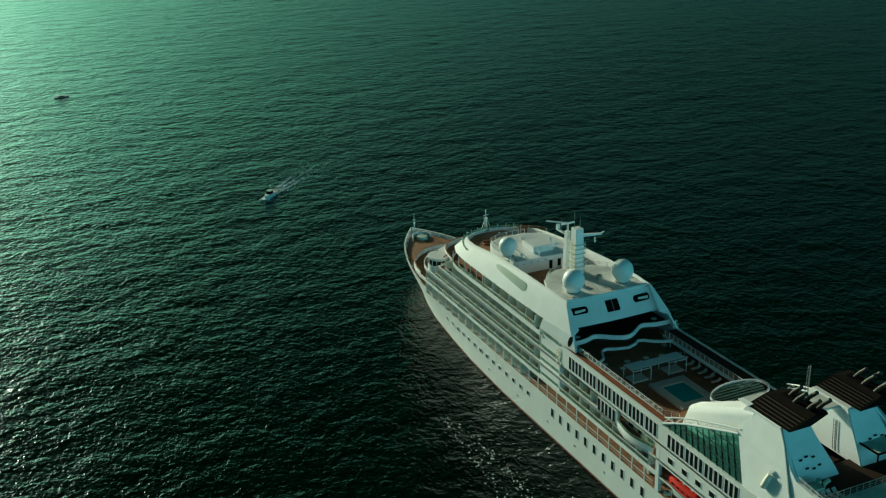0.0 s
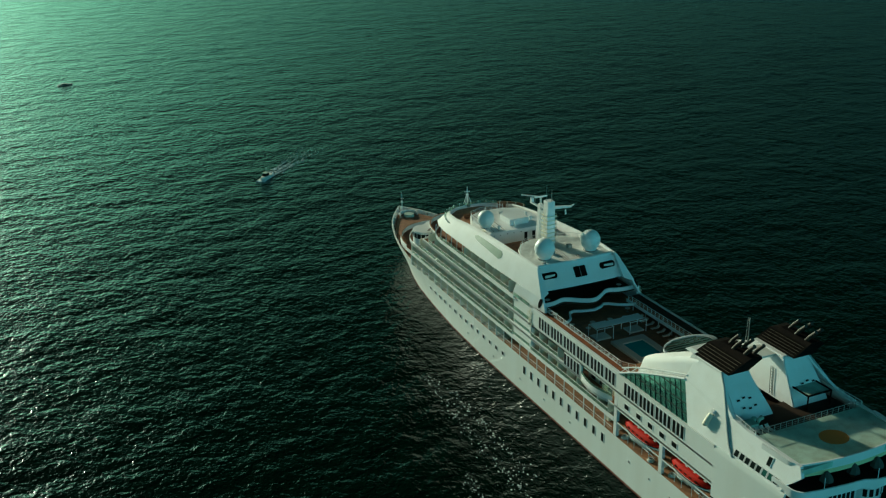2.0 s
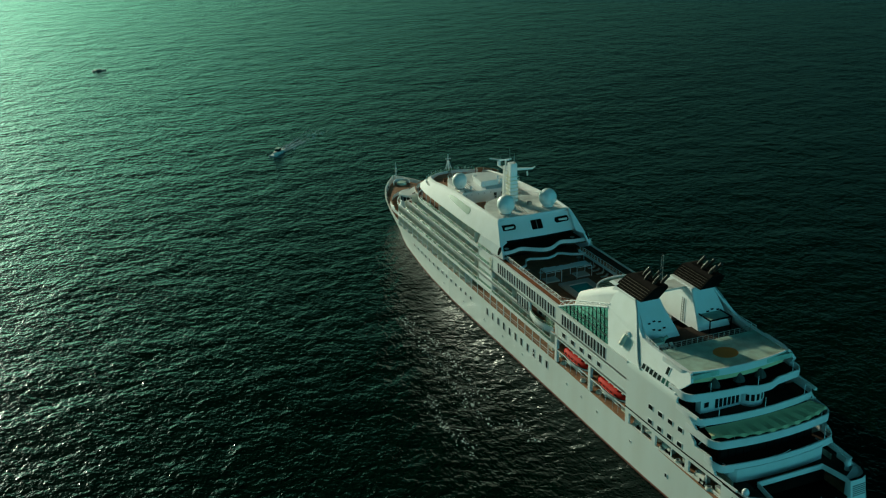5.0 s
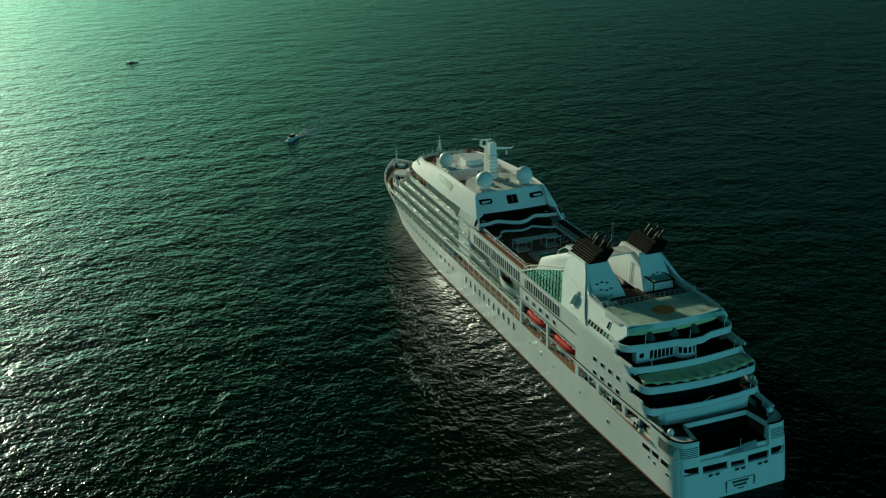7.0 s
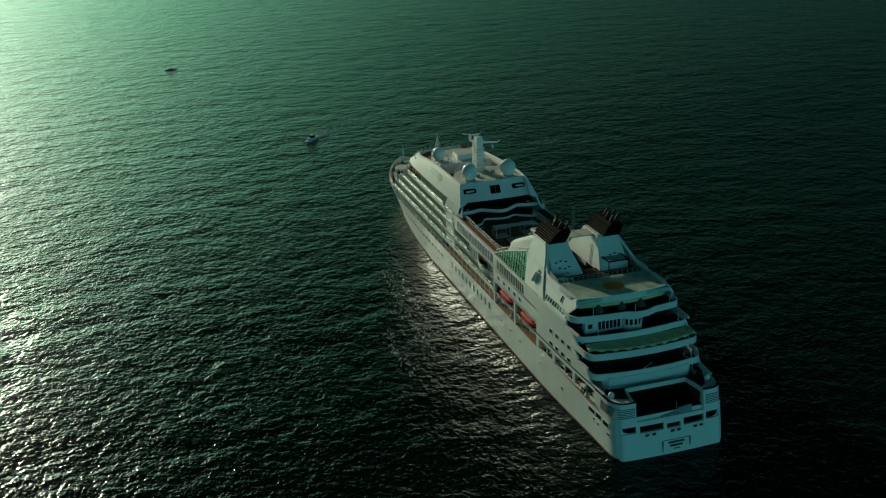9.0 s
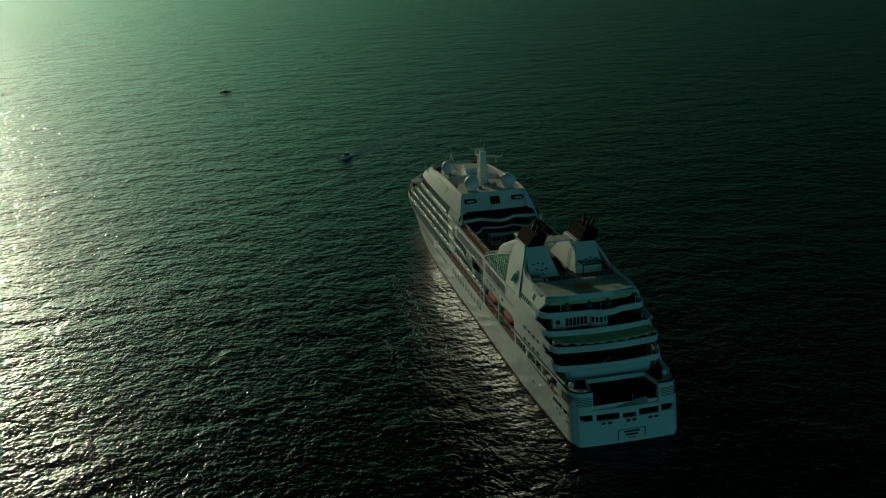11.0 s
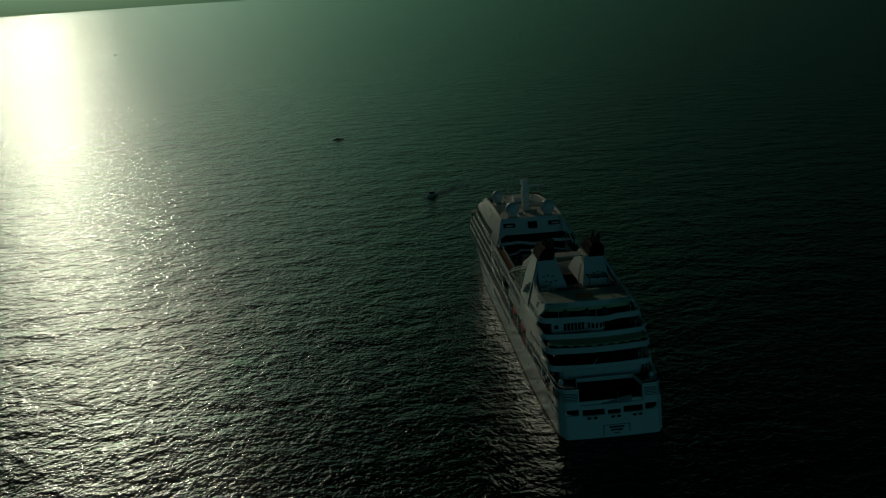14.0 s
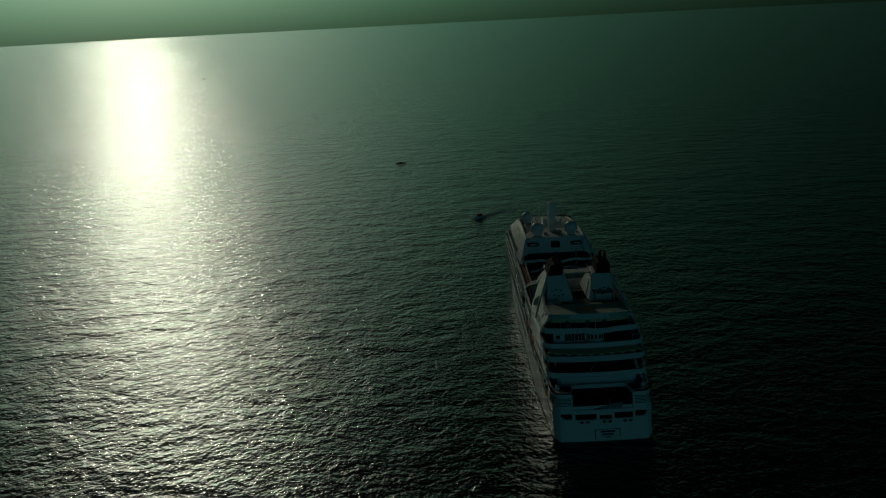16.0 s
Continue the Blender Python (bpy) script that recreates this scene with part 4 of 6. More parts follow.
for side in (-1, 1):
    funnel = new("funnel")
    funnel.parent = ship
    tagged(funnel, "raked twin funnel with a black louvred cap and steel exhaust pipes")
    bm = bmesh.new()
    a = lambda x: side * x
    loft(bm, [ring_box(a(8.9), a(1.9), -62.6, -43.5, 23.0), ring_box(a(8.9), a(2.2), -61.6, -45.0, 24.4), ring_box(a(8.6), a(3.2), -58.6, -48.5, 27.8), ring_box(a(8.4), a(3.6), -57.2, -49.8, 29.7)])
    part("casing", bm, WHITE, funnel, bevel=0.12)
    bm = bmesh.new()
    loft(bm, [ring_box(a(8.3), a(4.5), -58.6, -49.6, 29.704), ring_box(a(7.7), a(4.4), -61.4, -52.8, 33.0), ring_box(a(6.8), a(4.8), -61.6, -54.6, 33.6)])
    part("cap", bm, BLACK, funnel, "sooty black funnel cap")
    # louvre blades on both flanks
    for k in range(5):
        t = (k + 0.9) / 5.6
        for base, tip in ((8.3, 7.7), (4.5, 4.4)):
            x = base + (tip - base) * t
            y0, y1 = -58.4 - 2.8 * t, -49.9 - 3.1 * t
            z = 29.7 + 3.3 * t
            out = 0.07 if base > 5 else -0.07
            bm = bmesh.new()
            box(bm, min(a(x - 0.05), a(x + out)), max(a(x - 0.05), a(x + out)), y0 + 0.2, y1 - 0.2, z - 0.025, z + 0.025)
            part("louvre_blade", bm, SOOT, funnel, "thin brown sooty louvre blade")
    # pale ledge in front of the cap
    if side < 0:
        bm = bmesh.new()
        loft(bm, [ring_box(a(8.5), a(4.4), -50.2, -47.8, 29.72), ring_box(a(8.3), a(4.6), -51.0, -48.8, 30.4)])
        part("cap_ledge", bm, WHITE, funnel, bevel=0.05)
    for x, y in ((6.7, -57.2), (5.2, -57.6), (6.5, -59.6), (5.1, -60.0), (5.9, -55.4)):
        bm = bmesh.new()
        tube(bm, [(a(x), y, 33.2), (a(x), y - 1.0, 34.5), (a(x), y - 2.2, 35.7)], 0.31, 12)
        part("exhaust_pipe", bm, PIPE, funnel, "dark heat-stained exhaust pipe", smooth=True)
    # vents in the after face, pipes and a ladder up the inner flank
    for k in range(6):
        z = 25.0 + 1.15 * (k // 3) - 0.2 * (k % 2)
        again(window_mesh(0.6, 0.3, GLASS), "vent", funnel, pose(a(6.9 - 1.1 * (k % 3) + 0.5 * (k // 3)), table(z, ((24.4, -61.6), (27.8, -58.6))) - 0.06, z, 0, 0, -90) @ pose(0, 0, 0, 0, -41, 0))
    flank = lambda z: table(z, ((23.0, 1.9), (24.4, 2.2), (27.8, 3.2), (29.7, 3.6))) - 0.14
    bm = bmesh.new()
    for y in (-57.3, -56.6):
        tube(bm, [(a(flank(z)), y + 0.35 * (z - 24.0), z) for z in (23.4, 24.4, 25.6, 27.4)], 0.06, 5)
    for k in range(9):
        z = 23.7 + 0.42 * k
        tube(bm, [(a(flank(z)), -57.3 + 0.35 * (z - 24.0), z), (a(flank(z)), -56.6 + 0.35 * (z - 24.0), z)], 0.04, 4)
    part("ladder", bm, MACHINE, funnel, "grey steel ladder")
# cross platform and signal pole between the funnels
bm = bmesh.new()
prism(bm, [(-3.9, -55.6), (4.0, -55.6), (4.0, -51.6), (-3.9, -51.6)], 29.2, 29.5)
part("cross_platform", bm, ROOF, ship, "pale platform joining the two funnels", bevel=0.05)
bm = bmesh.new()
for dx, dy in ((-0.25, 0.2), (0.25, 0.2), (0, -0.25)):
    tube(bm, [(dx, -52.6 + dy, 29.5), (dx * 0.6, -52.8 + dy * 0.6, 35.4)], 0.05, 5)
for k in range(9):
    z = 30.0 + 0.6 * k
    tube(bm, [(-0.25, -52.45, z), (0.25, -52.45, z + 0.3)], 0.03, 4)
    tube(bm, [(0.25, -52.45, z), (0, -52.9, z + 0.3)], 0.03, 4)
part("signal_pole", bm, MACHINE, ship, "slim grey lattice pole")

# ---- glass flanks under the arch trusses ----
ARCH = ((-35.6, 20.5), (-38.0, 21.6), (-40.5, 22.6), (-43.2, 23.5), (-46.0, 24.4), (-48.5, 25.2), (-50.5, 25.8))
for side in (-1, 1):
    on = lambda y, z, out=0.0: (side * (12.75 - 0.47 * (z - 20.0) + out), y, z)
    bm = bmesh.new()
    outline = [(y, z) for y, z in ARCH] + [(-55.0, 20.42)]
    loft(bm, [[on(y, z) for y, z in outline], [on(y, z, -0.12) for y, z in outline]])
    glass_flank = part("glass_flank", bm, GREENGLASS, ship, "sloping green glass wall under a white arch")
    rake = lambda z: 0.83 * (z - 20.42)      # the bars lean forward like the after edge of the glass
    arch_top = lambda y: table(-y, [(-yy, zz) for yy, zz in ARCH]) if y > -50.5 else 25.8
    for k in range(1, 13):
        y, top = -36.2 - 1.45 * k, 20.42
        while top < 25.7 and top < arch_top(y + rake(top)):
            top += 0.05
        if top > 20.6:
            bm = bmesh.new()
            tube(bm, [on(y, 20.42, 0.06), on(y + rake(top), top, 0.06)], 0.08, 5)
            part("glazing_bar", bm, FRAME, glass_flank, "dark green glazing bar")
    for z in (21.6, 22.8, 24.0):
        y0 = [yy for yy, zz in ARCH if zz > z][0] + 0.8
        bm = bmesh.new()
        tube(bm, [on(y0, z, 0.06), on(-55.0 + (z - 20.42) * 0.83, z, 0.06)], 0.08, 5)
        part("glazing_bar", bm, FRAME, glass_flank, "dark green glazing bar")
    bm = bmesh.new()
    upper = [(y - 0.15, z + 1.0 - 0.3 * k / 6) for k, (y, z) in enumerate(ARCH)]
    tube(bm, [on(y, z, 0.1) for y, z in ARCH], 0.18, 6)
    tube(bm, [on(y, z, 0.1) for y, z in upper], 0.12, 6)
    for (ya, za), (yb, zb), (yc, zc), (yd, zd) in zip(ARCH, upper, ARCH[1:], upper[1:]):
        for t0, t1 in ((0, 0.5), (1, 0.5)):
            pa = (ya + (yc - ya) * t0, za + (zc - za) * t0)
            pb = (yb + (yd - yb) * t1, zb + (zd - zb) * t1)
            tube(bm, [on(*pa, 0.1), on(*pb, 0.1)], 0.07, 5)
    part("arch_truss", bm, WHITE, glass_flank, "white lattice arch")
    # white hood rising to the wing
    bm = bmesh.new()
    rings = []
    for y, z_top, x_out, x_in in ((-37.2, 23.4, 8.6, 6.2), (-37.5, 23.75, 9.0, 6.0), (-40.6, 25.2, 9.3, 5.4), (-44.5, 26.85, 9.1, 4.0), (-48.0, 28.4, 8.9, 3.4), (-51.6, 29.6, 8.5, 3.4)):
        z_top -= 0.0 if side < 0 else 3.0
        rings.append([(side * x_in, y, 20.5), (side * (x_out + 1.1), y, 21.0), (side * (x_out + 0.35), y, z_top - 1.2), (side * x_out, y, z_top - 0.35), (side * (x_out - 0.45), y, z_top), (side * (x_in + 0.8), y, z_top + 0.05), (side * x_in, y, z_top - 0.2)])
    loft(bm, rings)
    part("hood", bm, MATTWHITE, ship, "smooth white hood before the funnel", smooth=True)
    # pale inner wall seen through the glass
    bm = bmesh.new()
    loft(bm, [[(side * 8.9, y, 20.45), (side * 8.7, y, 20.45), (side * (8.7 - 0.3 * (top - 20.45)), y, top), (side * (8.9 - 0.3 * (top - 20.45)), y, top)] for y, top in ((-37.5, 21.2), (-44.0, 23.4), (-50.6, 25.4), (-54.6, 25.4))])
    part("glass_house_wall", bm, CREAM, ship)
    # darkened floor stands in for the shadow inside the glass
    bm = bmesh.new()
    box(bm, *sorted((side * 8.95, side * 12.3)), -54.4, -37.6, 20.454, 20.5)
    part("glass_house_floor", bm, SHADEDECK, ship)
    # lamp housing on the wing wall
    lamp = new("lamp_housing")
    lamp.parent = ship
    tagged(lamp, "cream drum-shaped lamp housing on a bracket")
    bm = bmesh.new()
    tube(bm, [on(-58.6, 22.3, 0.3), on(-58.7, 22.6, 0.4), on(-58.8, 23.4, 0.4), on(-58.9, 23.9, 0.3)], 0.5, 14, 0.42)
    ball(bm, on(-58.65, 22.35, 0.35), 0.54, 0.8, 14, 8)
    part("drum", bm, CREAM, lamp, smooth=True)
    bm = bmesh.new()
    box(bm, *sorted((side * 10.4, side * 11.1)), -59.2, -58.4, 23.95, 24.5)
    part("bracket", bm, WHITE, lamp, bevel=0.08)
    bm = bmesh.new()
    tube(bm, [on(-59.2, 23.9, 0.1), on(-58.9, 23.6, 0.6)], 0.09, 6)
    part("arm", bm, MACHINE, lamp)
# elliptical louvred canopy on a white pedestal
bm = bmesh.new()
prism(bm, [(4.6 * math.cos(t), -39.2 + 1.6 * math.sin(t)) for t in [k * 2 * math.pi / 36 for k in range(36)]], 20.5, 23.7)
part("canopy_pedestal", bm, WHITE, ship, smooth=True)
bm = bmesh.new()
tilt = lambda x, y: 24.35 + (y + 38.2) * 0.25
outer = [((5.3 if math.cos(t) < 0 else 5.9) * math.cos(t), -38.2 + 2.3 * math.sin(t)) for t in [k * 2 * math.pi / 40 for k in range(40)]]
loft(bm, [[(x, y, tilt(x, y) - 0.4) for x, y in outer], [(x, y, tilt(x, y)) for x, y in outer], [(x * 0.95, -38.2 + (y + 38.2) * 0.9, tilt(x, y) + 0.01) for x, y in outer], [(x * 0.95, -38.2 + (y + 38.2) * 0.9, tilt(x, y) - 0.4) for x, y in outer]], caps=False)
canopy = part("ellipse_canopy", bm, WHITE, ship, "white elliptical canopy filled with dark louvres", smooth=True)
for k in range(7):
    bm = bmesh.new()
    y = -39.9 + 0.56 * k
    w = 4.7 * math.sqrt(max(0.05, 1 - ((y + 38.2) / 2.0) ** 2))
    box(bm, -w, w, y - 0.15, y + 0.15, tilt(0, y) - 0.2, tilt(0, y) - 0.06)
    part("slat", bm, SLAT, canopy, "pale green slat")
bm = bmesh.new()
prism(bm, [(5 * math.cos(t) * 0.93, -38.2 + 1.85 * math.sin(t)) for t in [k * 2 * math.pi / 30 for k in range(30)]], 23.6, 23.75)
part("canopy_tray", bm, BLACK, canopy)

# ---- pool deck and galleries ----
# pool deck colour darkened to stand for its shade
bm = bmesh.new()
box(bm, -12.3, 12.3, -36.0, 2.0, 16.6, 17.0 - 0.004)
part("pool_deck", bm, SHADEDECK, ship, "teak pool deck with shade painted into its colour")
for side, x_in, floor in ((-1, 10.45, 20.0), (1, 8.75, 18.8)):      # port narrow and high, starboard broad and low, to fit the camera's view
    bm = bmesh.new()
    box(bm, *sorted((side * x_in, side * (x_in + 1.35))), -36.0, -5.0, floor - 0.25, floor)
    gallery = part("gallery_deck", bm, RUBBER, ship, "red-brown jogging track over the pool deck")
    bm = bmesh.new()
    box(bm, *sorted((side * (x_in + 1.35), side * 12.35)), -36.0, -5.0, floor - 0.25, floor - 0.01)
    part("gallery_margin", bm, SHADEDECK, gallery)
    bm = bmesh.new()
    box(bm, *sorted((side * (x_in - 0.15), side * x_in)), -36.0, -6.0, floor - 0.55, floor + 0.1)
    part("gallery_edge", bm, WHITE, gallery)
    if side < 0:
        bm = bmesh.new()
        box(bm, -12.8, -12.36, -36.0, -5.0, 20.45, 20.75)
        part("gallery_coaming", bm, WHITE, gallery)
        bm = bmesh.new()
        box(bm, -12.34, -12.26, -35.8, -5.2, 20.0, 20.76)
        part("inner_glazing", bm, GLASS, gallery)
    rail([(side * (x_in + 0.05), -6.5, floor), (side * (x_in + 0.05), -33.0, floor), (side * (x_in - 1.5), -35.2, floor)], 1.1, 1.3, gallery, "white railing along the track")
    for k in range(7):
        bm = bmesh.new()
        tube(bm, [(side * (x_in + 0.2), -8 - 4.4 * k, 17.0), (side * (x_in + 0.2), -8 - 4.4 * k, floor - 0.3)], 0.12, 8)
        part("gallery_column", bm, WHITE, gallery)
    bm = bmesh.new()
    box(bm, *sorted((side * 11.6, side * 11.8)), -36.0, -5.0, 17.0, floor - 0.3)
    part("inner_wall", bm, GLASS, gallery)
bm = bmesh.new()
box(bm, -9.0, 9.0, -41.0, -33.2, 19.75, 20.0)
part("bridge_deck", bm, TEAK, ship, "pale teak deck aft of the pool")
bm = bmesh.new()
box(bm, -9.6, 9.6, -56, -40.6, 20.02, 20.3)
part("glass_house_floor", bm, SHADEDECK, ship)
# pool with a raised surround
pool = new("swimming_pool")
pool.parent = ship
tagged(pool, "small turquoise pool in a raised pale surround")
bm = bmesh.new()
panel(bm, lambda u, v: (u, v, 17.62), lambda u, v: (u, v, 17.0), (-3.7, 3.7), (-29.2, -19.2), [(-2.2, 2.2, -27.4, -21.2)])
part("surround", bm, CUSHION, pool, bevel=0.08)
bm = bmesh.new()
box(bm, -2.25, 2.25, -27.45, -21.15, 16.99, 17.42)
part("pool_water", bm, POOL, pool)
# pavilion frames with a joining canopy
pavilion = new("pool_pavilion")
pavilion.parent = ship
tagged(pavilion, "pale twin-framed canopy beside the pool")
for side in (-1, 1):
    bm = bmesh.new()
    for x in (1.9, 5.6):
        for y in (-17.4, -14.4):
            box(bm, side * x - 0.05, side * x + 0.05, y - 0.05, y + 0.05, 17.0, 19.5)
    for y in (-17.4, -14.4):
        box(bm, *sorted((side * 1.9, side * 5.6)), y - 0.05, y + 0.05, 19.504, 19.6)
    for x in (1.9, 5.6):
        box(bm, side * x - 0.05, side * x + 0.05, -17.34, -14.46, 19.504, 19.6)
    part("frame_posts", bm, WHITE, pavilion)
    bm = bmesh.new()
    box(bm, *sorted((side * 2.1, side * 5.4)), -17.2, -14.6, 17.0, 17.35)
    part("day_bed", bm, CUSHION, pavilion, "pale square day bed", bevel=0.08)
bm = bmesh.new()
box(bm, -5.5, 5.5, -17.0, -14.8, 19.62, 19.68)
part("canopy", bm, WHITE, pavilion, "stretched pale canopy")

# curved galleries on the after face of the forward house


def wavy(y0, amp, x_max, n=36, shift=0.0):
    pts = []
    for k in range(n + 1):
        x = -x_max + 2 * x_max * k / n
        y = y0 - amp * math.exp(-((x - shift) / 3.0) ** 2) + 0.5 * amp * (math.exp(-((x - shift - 5.2) / 1.8) ** 2) + math.exp(-((x - shift + 5.2) / 1.8) ** 2))
        pts.append((x, y))
    return pts


bm = bmesh.new()
strip(bm, wavy(-5.0, 2.0, 11.2), 20.2, 21.05, 0.25)
part("wavy_balustrade", bm, WHITE, ship, "white balustrade curving round the pool side", smooth=True)
bm = bmesh.new()
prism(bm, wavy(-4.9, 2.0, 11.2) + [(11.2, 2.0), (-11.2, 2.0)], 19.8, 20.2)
part("upper_gallery_floor", bm, SHADEDECK, ship)
bm = bmesh.new()
arc = [(-9.0, -10.6), (-7.6, -10.2), (-6.3, -9.2), (-5.6, -7.8), (-5.0, -6.6), (-4.0, -6.3), (-2.4, -7.0), (0.0, -7.6), (2.2, -6.8), (3.2, -5.9), (4.2, -6.3), (5.6, -7.6), (7.2, -8.5), (9.0, -8.9)]
strip(bm, arc, 18.45, 18.95, 0.35)
part("bar_canopy_edge", bm, WHITE, ship, "thin white curving edge over the bar", smooth=True)
bm = bmesh.new()
box(bm, -9.0, 9.0, 0.6, 0.9, 17.0, 19.8)
box(bm, -10.6, 10.6, 1.2, 1.5, 20.2, 23.2)
part("lounge_glazing", bm, GLASS, ship, "dark glazing behind the galleries")

# ---- forward house: leaning white shell ----
SHELL = (  # path of the outer foot with the width and the height of the section
    ((-11.15, -5.6), 1.9, 4.8), ((-11.6, 4.0), 2.4, 4.8), ((-11.9, 14.0), 2.8, 4.6), ((-11.9, 24.0), 3.1, 4.1), ((-11.9, 33.0), 3.2, 3.4), ((-11.8, 39.0), 3.1, 2.7), ((-11.2, 43.5), 3.2, 2.3), ((-9.9, 46.8), 3.0, 1.9), ((-7.4, 49.0), 2.2, 1.6), ((-4.0, 50.3), 1.1, 1.4), ((0.0, 50.8), 0.5, 1.3))
half = list(SHELL)
full_shell = half + [((-p[0][0] - max(0.0, 0.04 * (9.0 - p[0][1])), p[0][1]), p[1], p[2]) for p in half[::-1][1:]]      # the starboard end is drawn in more to fit the camera's view
bm = bmesh.new()
rings = []
for i, ((x, y), w, h) in enumerate(full_shell):
    (xa, ya), (xb, yb) = full_shell[max(0, i - 1)][0], full_shell[min(len(full_shell) - 1, i + 1)][0]
    d = Vector((xb - xa, yb - ya)).normalized()
    n = Vector((d.y, -d.x))
    z0 = 22.55
    rake = 4.6 if i in (0, len(full_shell) - 1) else 0.0
    ring = []
    for u, v in ((0, 0), (0.10, 0.14), (0.42, 0.52), (0.70, 0.86), (0.84, 0.97), (1.0, 1.0), (1.06, 0.94), (1.06, 0.12), (0.3, 0.0)):
        ring.append((x + n.x * u * w, y + n.y * u * w + rake * v, z0 + v * h))
    rings.append(ring)
loft(bm, rings)
shell = part("forward_shell", bm, MATTWHITE, ship, "broad white leaning shell round the top deck", smooth=True)


def shell_x(y, z):
    """Half breadth of the shell's outer face."""
    w = table(y, [(p[1], width) for p, width, height in SHELL[:6]])
    h = table(y, [(p[1], height) for p, width, height in SHELL[:6]])
    return table(y, [(p[1], -p[0]) for p, width, height in SHELL[:6]]) - w * table((z - 22.55) / h, ((0, 0), (0.14, 0.10), (0.52, 0.42), (0.86, 0.70), (0.97, 0.84), (1.0, 1.0)))


# side of the shell down to the fifth deck, behind the last cabins
for side in (-1, 1):
    bm = bmesh.new()
    outline = ((3.6, 20.3), (3.6, 22.6), (-5.6, 22.6), (-7.6, 20.3))
    foot_x = lambda y, z: 12.75 - 0.37 * (z - 20.3) - (0.115 if side < 0 else 0.165) * (3.6 - y)
    loft(bm, [[(side * foot_x(y, z), y, z) for y, z in outline], [(side * (foot_x(y, z) - 0.4), y, z) for y, z in outline]])
    part("shell_foot", bm, MATTWHITE, shell)
    # long oval window in the shell
    bm = bmesh.new()
    n = 20
    bend = lambda k: 0.5 - 0.5 * math.cos(math.pi * k / n)
    swell = lambda t: 0.80 * (1 - 0.5 * t) * math.sqrt(min(1.0, (1.004 - t) / 0.10)) * math.sqrt(min(1.0, (t + 0.012) / 0.07))
    upper = [(12.4 + 13.6 * bend(k), 25.28 + 0.1 * bend(k) + swell(bend(k))) for k in range(n + 1)]
    lower = [(12.4 + 13.6 * bend(k), 25.28 + 0.1 * bend(k) - swell(bend(k))) for k in range(n + 1)]
    grid = [[(y0, z0 + (z1 - z0) * j / 6) for j in range(7)] for (y0, z0), (_, z1) in zip(lower, upper)]
    rows_out = [[bm.verts.new((side * (shell_x(y, z) + 0.07), y, z)) for y, z in col] for col in grid]
    rows_in = [[bm.verts.new((side * (shell_x(y, z) - 0.15), y, z)) for y, z in col] for col in grid]
    for k in range(n):
        for j in range(6):
            for rows in (rows_out, rows_in):
                bm.faces.new((rows[k][j], rows[k + 1][j], rows[k + 1][j + 1], rows[k][j + 1]))
        for j in (0, 6):
            bm.faces.new((rows_out[k][j], rows_out[k + 1][j], rows_in[k + 1][j], rows_in[k][j]))
    for k in (0, n):
        for j in range(6):
            bm.faces.new((rows_out[k][j], rows_out[k][j + 1], rows_in[k][j + 1], rows_in[k][j]))
    part("oval_window", bm, OVALGLASS, shell, "long drop-shaped grey-green window", smooth=True)
    # posts of the open terrace under the shell
    for k in range(6):
        y = 29.0 + 2.9 * k
        bm = bmesh.new()
        tube(bm, [(side * 11.9, y, 20.0), (side * 11.5, y + 0.6, 22.6)], 0.1, 6)
        part("terrace_post", bm, WHITE, shell)
    bm = bmesh.new()
    box(bm, *sorted((side * 12.42, side * 12.5)), 27.0, 40.0, 20.42, 21.1)
    part("terrace_glass", bm, RAILGLASS, shell)
# after face
bm = bmesh.new()


def face_point(u, v):
    hw = (11.3 if u < 0 else 10.8) - 0.46 * (v - 22.4)
    return (u * hw, -3.6 + (v - 22.4) * 0.72 - 0.5 * (1 - u * u), v)


panel(bm, face_point, lambda u, v: (lambda p: (p[0] * 0.99, p[1] + 0.6, p[2]))(face_point(u, v)), [k / 10 for k in range(-10, 11)], (22.9, 23.6, 24.6, 25.4, 26.3, 26.95), [])
face = part("after_face", bm, WHITE, ship, "white after face with rounded slot windows", smooth=True)


def face_ring(cx, cz, hw, hh, grow, out, n=40):
    """A rounded slot drawn on the after face, grown by grow and standing out of it by out."""
    pts = []
    r = min(hw, hh) if hh < 0.8 else 0.25
    for k in range(n):
        a = 2 * math.pi * k / n
        x = cx + (hw - r) * (1 if math.cos(a) > 0 else -1) + (r + grow) * math.cos(a)
        z = cz + (hh - r) * (1 if math.sin(a) > 0 else -1) + (r + grow) * math.sin(a)
        p = face_point(x / (11.3 - 0.46 * (z - 22.4)), z)
        pts.append((p[0], p[1] - out, p[2]))
    return pts


